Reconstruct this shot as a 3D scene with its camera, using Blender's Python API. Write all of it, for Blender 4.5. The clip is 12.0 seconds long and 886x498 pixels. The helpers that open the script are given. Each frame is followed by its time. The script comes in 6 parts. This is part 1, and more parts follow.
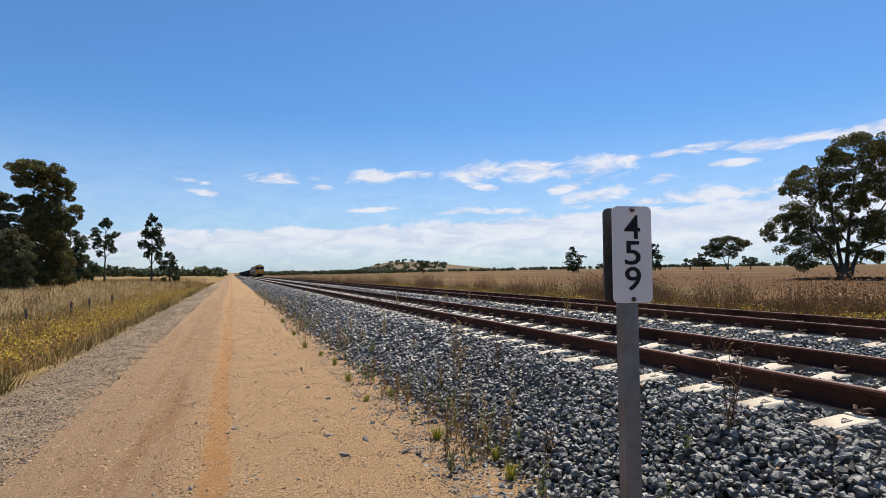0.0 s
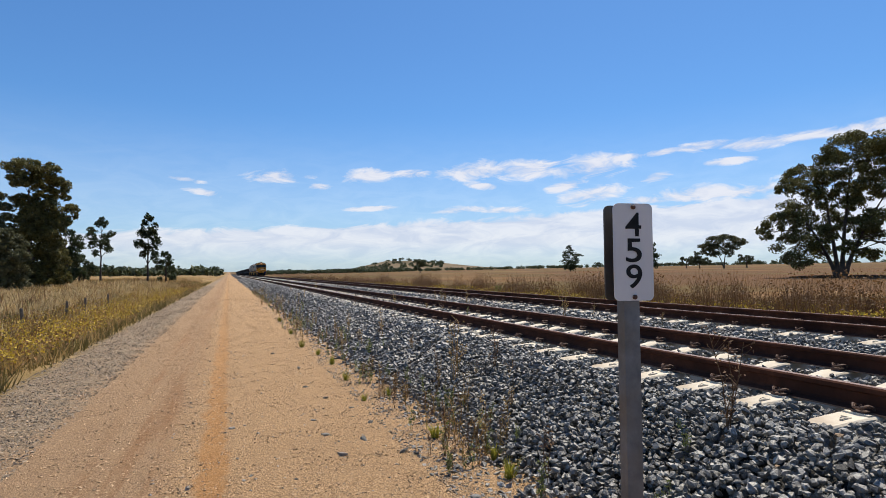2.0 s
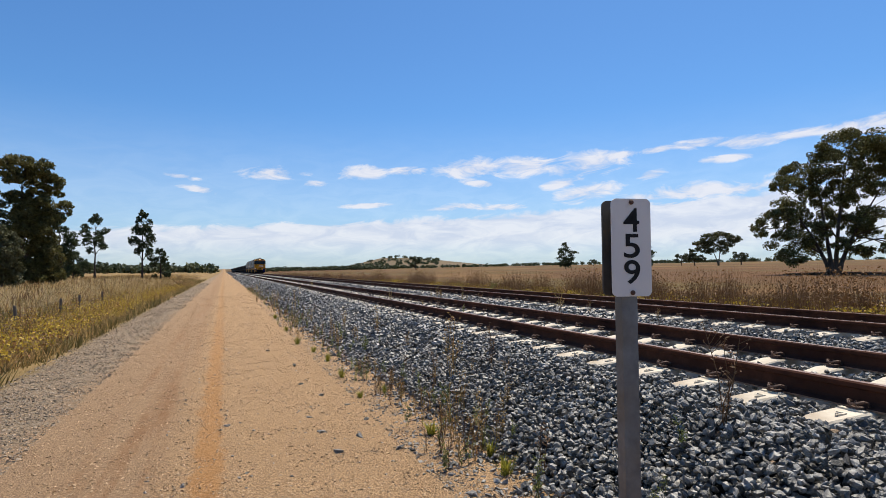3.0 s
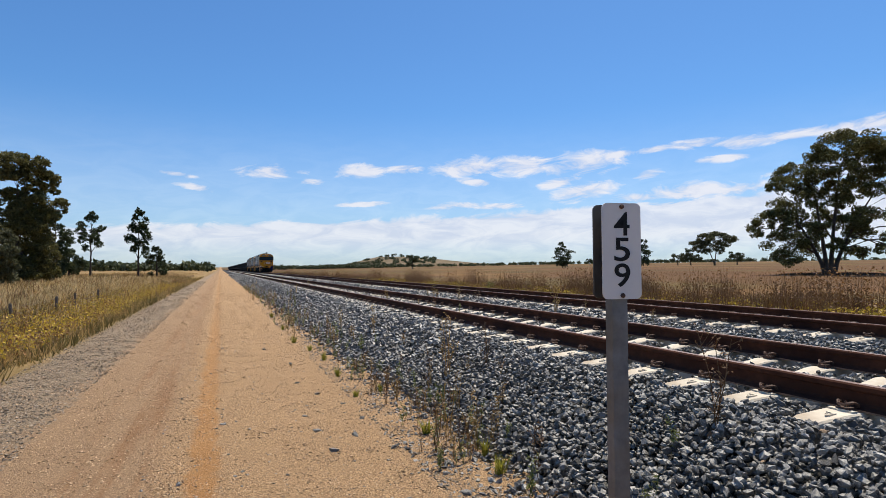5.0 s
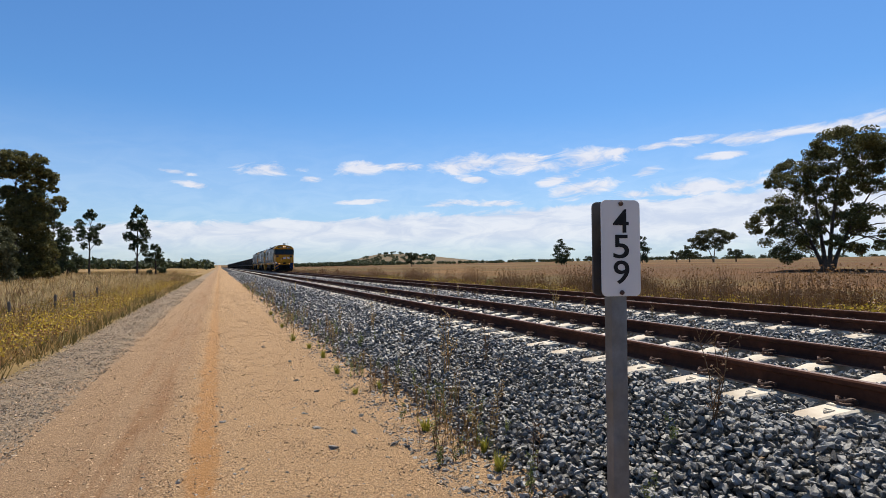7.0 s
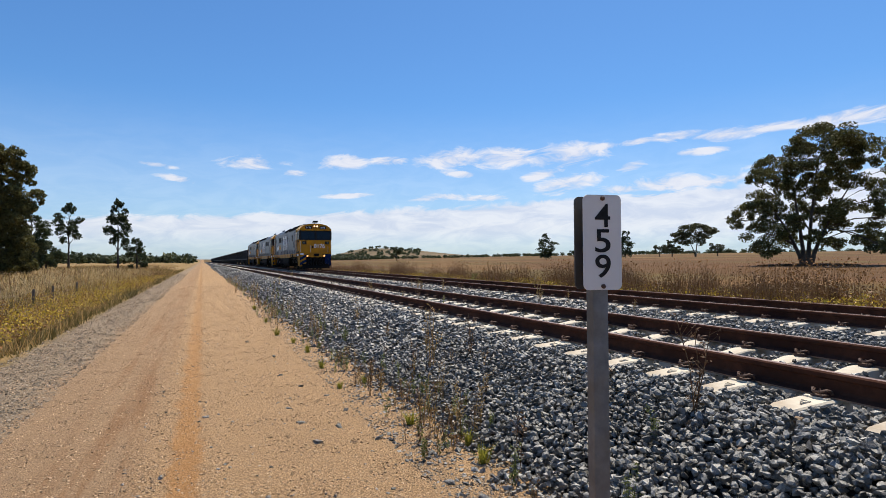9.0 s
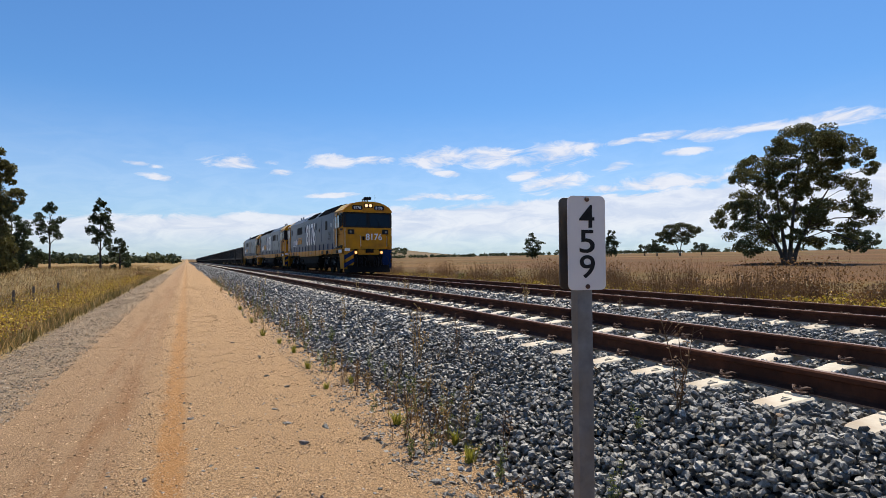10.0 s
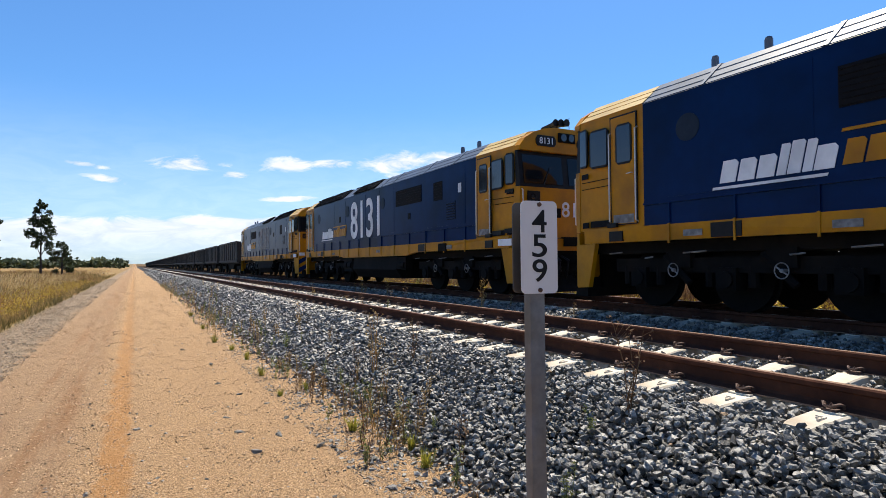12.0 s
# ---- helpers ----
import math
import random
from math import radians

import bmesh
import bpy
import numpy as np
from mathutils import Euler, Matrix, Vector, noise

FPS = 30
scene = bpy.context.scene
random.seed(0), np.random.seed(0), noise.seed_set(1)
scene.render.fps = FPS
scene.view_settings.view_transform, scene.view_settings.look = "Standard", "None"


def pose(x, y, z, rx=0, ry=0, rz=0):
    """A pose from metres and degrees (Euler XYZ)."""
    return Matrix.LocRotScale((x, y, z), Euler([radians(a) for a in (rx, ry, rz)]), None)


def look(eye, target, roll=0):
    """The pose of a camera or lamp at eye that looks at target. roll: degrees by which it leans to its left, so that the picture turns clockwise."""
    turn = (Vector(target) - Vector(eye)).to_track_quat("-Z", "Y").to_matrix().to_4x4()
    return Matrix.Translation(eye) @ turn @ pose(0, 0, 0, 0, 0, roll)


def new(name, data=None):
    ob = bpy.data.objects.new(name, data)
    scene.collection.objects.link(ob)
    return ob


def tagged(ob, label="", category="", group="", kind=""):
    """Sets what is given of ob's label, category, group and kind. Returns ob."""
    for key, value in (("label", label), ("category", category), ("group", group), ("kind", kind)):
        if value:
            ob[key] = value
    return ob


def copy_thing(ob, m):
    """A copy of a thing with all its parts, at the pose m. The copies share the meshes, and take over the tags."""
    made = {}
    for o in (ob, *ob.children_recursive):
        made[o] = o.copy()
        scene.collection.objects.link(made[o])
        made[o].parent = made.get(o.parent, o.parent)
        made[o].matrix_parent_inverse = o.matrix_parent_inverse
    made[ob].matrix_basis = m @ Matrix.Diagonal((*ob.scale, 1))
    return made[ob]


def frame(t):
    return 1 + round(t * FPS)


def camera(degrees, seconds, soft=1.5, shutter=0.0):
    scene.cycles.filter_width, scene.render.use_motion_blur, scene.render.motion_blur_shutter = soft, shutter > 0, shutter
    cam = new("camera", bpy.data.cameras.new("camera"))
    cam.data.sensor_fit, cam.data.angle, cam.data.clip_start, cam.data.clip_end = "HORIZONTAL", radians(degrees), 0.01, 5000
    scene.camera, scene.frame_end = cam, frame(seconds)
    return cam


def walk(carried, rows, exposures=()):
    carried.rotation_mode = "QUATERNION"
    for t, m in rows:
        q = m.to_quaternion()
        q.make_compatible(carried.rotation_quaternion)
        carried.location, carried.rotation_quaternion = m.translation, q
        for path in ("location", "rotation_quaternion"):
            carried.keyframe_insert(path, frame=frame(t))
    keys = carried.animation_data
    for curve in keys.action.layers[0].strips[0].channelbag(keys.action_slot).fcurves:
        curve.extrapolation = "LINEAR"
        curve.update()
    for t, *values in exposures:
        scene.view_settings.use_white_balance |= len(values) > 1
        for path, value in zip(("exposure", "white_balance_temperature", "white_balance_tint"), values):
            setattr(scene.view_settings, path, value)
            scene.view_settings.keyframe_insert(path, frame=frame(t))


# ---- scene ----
cam = camera(75.4, 12.0, soft=0.6)
PATH = [
    (0, (0.157, 0.043, 1.586), (0.847, 1.919, 1.671), -0.3),
    (0.5, (0.157, 0.056, 1.585), (0.84, 1.934, 1.67), -0.4),
    (1, (0.147, 0.059, 1.583), (0.831, 1.937, 1.67), -0.4),
    (1.5, (0.15, 0.056, 1.584), (0.842, 1.931, 1.669), -0.4),
    (2, (0.154, 0.062, 1.583), (0.854, 1.934, 1.664), -0.4),
    (2.5, (0.162, 0.079, 1.58), (0.868, 1.949, 1.653), -0.4),
    (3, (0.155, 0.077, 1.578), (0.869, 1.944, 1.649), -0.4),
    (5, (0.154, 0.044, 1.59), (0.878, 1.907, 1.657), -0.2),
    (5.5, (0.152, 0.039, 1.593), (0.872, 1.904, 1.657), -0.3),
    (6, (0.148, 0.041, 1.592), (0.868, 1.906, 1.656), -0.3),
    (6.5, (0.151, 0.044, 1.593), (0.873, 1.908, 1.654), -0.3),
    (7, (0.155, 0.046, 1.59), (0.882, 1.908, 1.648), -0.3),
    (9, (0.158, 0.038, 1.589), (0.933, 1.881, 1.627), -0.3),
    (9.5, (0.156, 0.034, 1.59), (0.949, 1.87, 1.626), -0.3),
    (10, (0.157, 0.028, 1.593), (0.974, 1.853, 1.629), -0.4),
    (10.5, (0.156, 0.022, 1.594), (1.002, 1.834, 1.633), -0.3),
    (11, (0.159, 0.016, 1.595), (1.035, 1.813, 1.636), -0.4),
    (11.5, (0.16, 0.018, 1.593), (1.065, 1.802, 1.635), -0.4),
    (12, (0.169, 0.023, 1.591), (1.117, 1.783, 1.642), -0.4),
]
walk(cam, [(t, look(e, g, r)) for t, e, g, r in PATH],
     [(0, 0.38), (8, 0.39), (10, 0.42), (11, 0.45), (11.5, 0.57), (12, 0.74)])

# ---- world and sun ----
SUN = Vector((0.34, 0.30, 1.0)).normalized()
world = bpy.data.worlds.new("sky")
scene.world = world
world.use_nodes = True
wt = world.node_tree
wt.nodes.clear()


def wn(kind, **kw):
    n = wt.nodes.new(kind)
    for k, v in kw.items():
        setattr(n, k, v)
    return n


def wmath(op, a, b=None, c=None):
    n = wn("ShaderNodeMath", operation=op)
    for i, v in enumerate((a, b, c)):
        if v is None:
            continue
        if isinstance(v, (int, float)):
            n.inputs[i].default_value = v
        else:
            wt.links.new(v, n.inputs[i])
    return n.outputs[0]


sky = wn("ShaderNodeTexSky", sky_type="NISHITA", sun_disc=False)
sky.sun_elevation = math.asin(SUN.z)
sky.sun_rotation = math.atan2(SUN.x, SUN.y)
sky.altitude, sky.air_density, sky.dust_density, sky.ozone_density = 200, 1.0, 0.6, 2.5
sep = wn("ShaderNodeSeparateXYZ")
coord = wn("ShaderNodeTexCoord")
wt.links.new(coord.outputs["Generated"], sep.inputs[0])
azim = wmath("MULTIPLY", wmath("ARCTAN2", sep.outputs["X"], sep.outputs["Y"]), 57.2958)
elev = wmath("MULTIPLY", wmath("ARCSINE", sep.outputs["Z"]), 57.2958)
# streaky cirrus: noise in degrees of azimuth and elevation
comb = wn("ShaderNodeCombineXYZ")
wt.links.new(wmath("MULTIPLY", azim, 0.25), comb.inputs[0])
wt.links.new(wmath("MULTIPLY", wmath("SUBTRACT", elev, wmath("MULTIPLY", azim, 0.03)), 0.8), comb.inputs[1])
streak = wn("ShaderNodeTexNoise")
streak.inputs["Scale"].default_value, streak.inputs["Detail"].default_value = 1.0, 7.0
streak.inputs["Roughness"].default_value, streak.inputs["Distortion"].default_value = 0.62, 0.8
wt.links.new(comb.outputs[0], streak.inputs["Vector"])
fluff = wmath("SUBTRACT", streak.outputs["Fac"], 0.5)


def puff(az, el, raz, rel, tilt=0.0):
    """One cloud: an ellipse in degrees, broken up by the streaks."""
    da = wmath("SUBTRACT", azim, az)
    de = wmath("SUBTRACT", wmath("SUBTRACT", elev, el), wmath("MULTIPLY", da, tilt))
    r = wmath("ADD", wmath("POWER", wmath("ABSOLUTE", wmath("DIVIDE", da, raz)), 2.0),
              wmath("POWER", wmath("ABSOLUTE", wmath("DIVIDE", de, rel)), 2.0))
    r = wmath("SUBTRACT", wmath("SUBTRACT", 1.0, r), wmath("MULTIPLY", fluff, -4.0))
    n = wn("ShaderNodeMath", operation="MULTIPLY", use_clamp=True)
    wt.links.new(r, n.inputs[0])
    n.inputs[1].default_value = 0.85
    return n.outputs[0]


CLOUDS = [
    (-3.9, 8.6, 1.6, 0.24, -0.12), (-1.6, 7.4, 2.2, 0.3, -0.14), (4.7, 9.3, 3.2, 0.6, 0.05), (8.2, 8.4, 1.3, 0.3, 0.0),
    (13.2, 9.55, 2.6, 0.65, 0.08), (17.4, 9.75, 2.0, 0.45, 0.02), (24.0, 10.0, 4.0, 0.85, 0.05), (29.0, 10.1, 4.0, 0.85, 0.0),
    (35.0, 9.9, 4.0, 1.15, 0.1), (38.2, 10.7, 1.8, 0.35, 0.1), (24.8, 8.5, 2.0, 0.35, -0.1), (33.0, 8.4, 2.2, 0.5, 0.2),
    (35.0, 7.3, 3.2, 0.8, 0.15), (13.2, 6.35, 2.8, 0.25, 0.05), (41.7, 11.0, 1.8, 0.3, 0.1), (45.0, 11.2, 3.0, 0.4, 0.06),
    (49.0, 11.0, 3.2, 0.5, 0.03), (53.0, 11.2, 3.2, 0.4, 0.03), (58.0, 11.3, 4.0, 0.6, 0.03), (66.0, 11.2, 6.0, 0.8, 0.03),
    (47.3, 9.7, 3.0, 0.28, 0.06), (40.9, 8.75, 1.4, 0.4, 0.1), (44.5, 6.9, 4.5, 0.8, 0.03), (49.0, 6.9, 3.0, 0.55, 0.1),
    (40.5, 6.6, 3.0, 0.4, 0.0), (26.7, 6.1, 3.0, 0.3, 0.03), (22.2, 6.15, 3.4, 0.4, 0.05), (56.0, 8.0, 5.0, 0.8, 0.05),
]
cover = None
for az_, el_, ra_, re_, ti_ in CLOUDS:
    p = puff(az_, el_, ra_ * 1.15, re_ * 1.3, ti_)
    cover = p if cover is None else wmath("MAXIMUM", cover, p)
# veil of high cloud towards the horizon
band = wn("ShaderNodeMapRange", interpolation_type="SMOOTHSTEP")
wt.links.new(wmath("ADD", wmath("SUBTRACT", elev, wmath("MULTIPLY", azim, 0.045)), wmath("MULTIPLY", fluff, -2.6)), band.inputs["Value"])
band.inputs["From Min"].default_value, band.inputs["From Max"].default_value = 4.75, 3.85
band.inputs["To Min"].default_value, band.inputs["To Max"].default_value = 0.0, 0.84
low = wn("ShaderNodeMapRange", interpolation_type="SMOOTHSTEP")
wt.links.new(elev, low.inputs["Value"])
low.inputs["From Min"].default_value, low.inputs["From Max"].default_value = 0.2, 3.4
low.inputs["To Min"].default_value, low.inputs["To Max"].default_value = 0.5, 1.0
cover = wmath("MAXIMUM", cover, wmath("MULTIPLY", band.outputs[0], low.outputs[0]))
haze = wn("ShaderNodeMapRange", interpolation_type="SMOOTHSTEP")
wt.links.new(elev, haze.inputs["Value"])
haze.inputs["From Min"].default_value, haze.inputs["From Max"].default_value = 16.0, 3.0
haze.inputs["To Min"].default_value, haze.inputs["To Max"].default_value = 0.0, 0.32
cover = wmath("MAXIMUM", cover, haze.outputs[0])
cover = wmath("MINIMUM", cover, 0.88)
tint = wn("ShaderNodeMix", data_type="RGBA", blend_type="MULTIPLY")
tint.inputs["Factor"].default_value = 1.0
wt.links.new(sky.outputs[0], tint.inputs["A"])
tint.inputs["B"].default_value = (0.56, 0.92, 1.25, 1)
mixw = wn("ShaderNodeMix", data_type="RGBA")
wt.links.new(cover, mixw.inputs["Factor"])
wt.links.new(tint.outputs["Result"], mixw.inputs["A"])
ctone = wn("ShaderNodeMix", data_type="RGBA")
ctone.inputs["A"].default_value, ctone.inputs["B"].default_value = (6.3, 6.6, 7.8, 1), (8.2, 8.15, 8.6, 1)
creps = wn("ShaderNodeMapRange")
creps.inputs["From Min"].default_value, creps.inputs["From Max"].default_value = 0.38, 0.62
wt.links.new(streak.outputs["Fac"], creps.inputs["Value"])
wt.links.new(creps.outputs[0], ctone.inputs["Factor"])
wt.links.new(ctone.outputs["Result"], mixw.inputs["B"])
back = wn("ShaderNodeBackground")
back.inputs["Strength"].default_value = 0.082
wt.links.new(mixw.outputs["Result"], back.inputs["Color"])
wout = wn("ShaderNodeOutputWorld")
wt.links.new(back.outputs[0], wout.inputs[0])

lamp = bpy.data.lights.new("sun", "SUN")
lamp.energy, lamp.angle, lamp.color = 5.0, radians(0.53), (1.0, 0.9, 0.74)
sun = new("sun", lamp)
sun.matrix_world = look(SUN * 50, (0, 0, 0))
scene.view_settings.exposure = 0.0


# ---- materials ----
def material(name, a, b, scale=8.0, rough=0.8, bump=0.3, metal=0.0, c=None, big=0.6, island=0.0, spread=0.25, bump_dist=0.01, spec=0.5):
    """Two colours in fine grain, a third in large stains, relief from the grain; island: brightness from piece to piece."""
    m = bpy.data.materials.new(name)
    m.use_nodes = True
    t = m.node_tree
    bsdf = t.nodes["Principled BSDF"]
    tc = t.nodes.new("ShaderNodeTexCoord")
    fine = t.nodes.new("ShaderNodeTexNoise")
    fine.inputs["Scale"].default_value, fine.inputs["Detail"].default_value = scale, 6.0
    fine.inputs["Roughness"].default_value = 0.65
    t.links.new(tc.outputs["Object"], fine.inputs["Vector"])
    ramp = t.nodes.new("ShaderNodeMapRange")
    ramp.inputs["From Min"].default_value, ramp.inputs["From Max"].default_value = 0.5 - spread, 0.5 + spread
    t.links.new(fine.outputs["Fac"], ramp.inputs["Value"])
    mix = t.nodes.new("ShaderNodeMix")
    mix.data_type = "RGBA"
    t.links.new(ramp.outputs[0], mix.inputs["Factor"])
    mix.inputs["A"].default_value, mix.inputs["B"].default_value = (*a, 1), (*b, 1)
    col = mix.outputs["Result"]
    if c:
        large = t.nodes.new("ShaderNodeTexNoise")
        large.inputs["Scale"].default_value, large.inputs["Detail"].default_value = big, 5.0
        t.links.new(tc.outputs["Object"], large.inputs["Vector"])
        r2 = t.nodes.new("ShaderNodeMapRange")
        r2.inputs["From Min"].default_value, r2.inputs["From Max"].default_value = 0.45, 0.7
        t.links.new(large.outputs["Fac"], r2.inputs["Value"])
        m2 = t.nodes.new("ShaderNodeMix")
        m2.data_type = "RGBA"
        t.links.new(r2.outputs[0], m2.inputs["Factor"])
        t.links.new(col, m2.inputs["A"])
        m2.inputs["B"].default_value = (*c, 1)
        col = m2.outputs["Result"]
    if island:
        g = t.nodes.new("ShaderNodeNewGeometry")
        oi = t.nodes.new("ShaderNodeObjectInfo")
        add = t.nodes.new("ShaderNodeMath")
        add.operation = "ADD"
        t.links.new(g.outputs["Random Per Island"], add.inputs[0])
        t.links.new(oi.outputs["Random"], add.inputs[1])
        fr = t.nodes.new("ShaderNodeMath")
        fr.operation = "FRACT"
        t.links.new(add.outputs[0], fr.inputs[0])
        hsv = t.nodes.new("ShaderNodeHueSaturation")
        mr = t.nodes.new("ShaderNodeMapRange")
        mr.inputs["To Min"].default_value, mr.inputs["To Max"].default_value = 1 - island, 1 + island
        t.links.new(fr.outputs[0], mr.inputs["Value"])
        t.links.new(mr.outputs[0], hsv.inputs["Value"])
        t.links.new(col, hsv.inputs["Color"])
        col = hsv.outputs["Color"]
    t.links.new(col, bsdf.inputs["Base Color"])
    bsdf.inputs["Roughness"].default_value = rough
    bsdf.inputs["Metallic"].default_value = metal
    bsdf.inputs["Specular IOR Level"].default_value = spec
    if bump:
        bn = t.nodes.new("ShaderNodeBump")
        bn.inputs["Strength"].default_value, bn.inputs["Distance"].default_value = bump, bump_dist
        t.links.new(fine.outputs["Fac"], bn.inputs["Height"])
        t.links.new(bn.outputs[0], bsdf.inputs["Normal"])
    return m


def glow(name, colour, strength):
    m = bpy.data.materials.new(name)
    m.use_nodes = True
    b = m.node_tree.nodes["Principled BSDF"]
    b.inputs["Base Color"].default_value = (*colour, 1)
    b.inputs["Emission Color"].default_value = (*colour, 1)
    b.inputs["Emission Strength"].default_value = strength
    return m


def leafy(name, a, b, island=0.35, trans=0.25):
    m = material(name, a, b, scale=1.5, rough=0.6, bump=0.0, island=island, spec=0.3)
    t = m.node_tree
    bsdf = t.nodes["Principled BSDF"]
    tr = t.nodes.new("ShaderNodeBsdfTranslucent")
    src = bsdf.inputs["Base Color"].links[0].from_socket
    t.links.new(src, tr.inputs["Color"])
    mx = t.nodes.new("ShaderNodeMixShader")
    mx.inputs[0].default_value = trans
    t.links.new(bsdf.outputs[0], mx.inputs[1])
    t.links.new(tr.outputs[0], mx.inputs[2])
    out = t.nodes["Material Output"]
    t.links.new(mx.outputs[0], out.inputs[0])
    return m


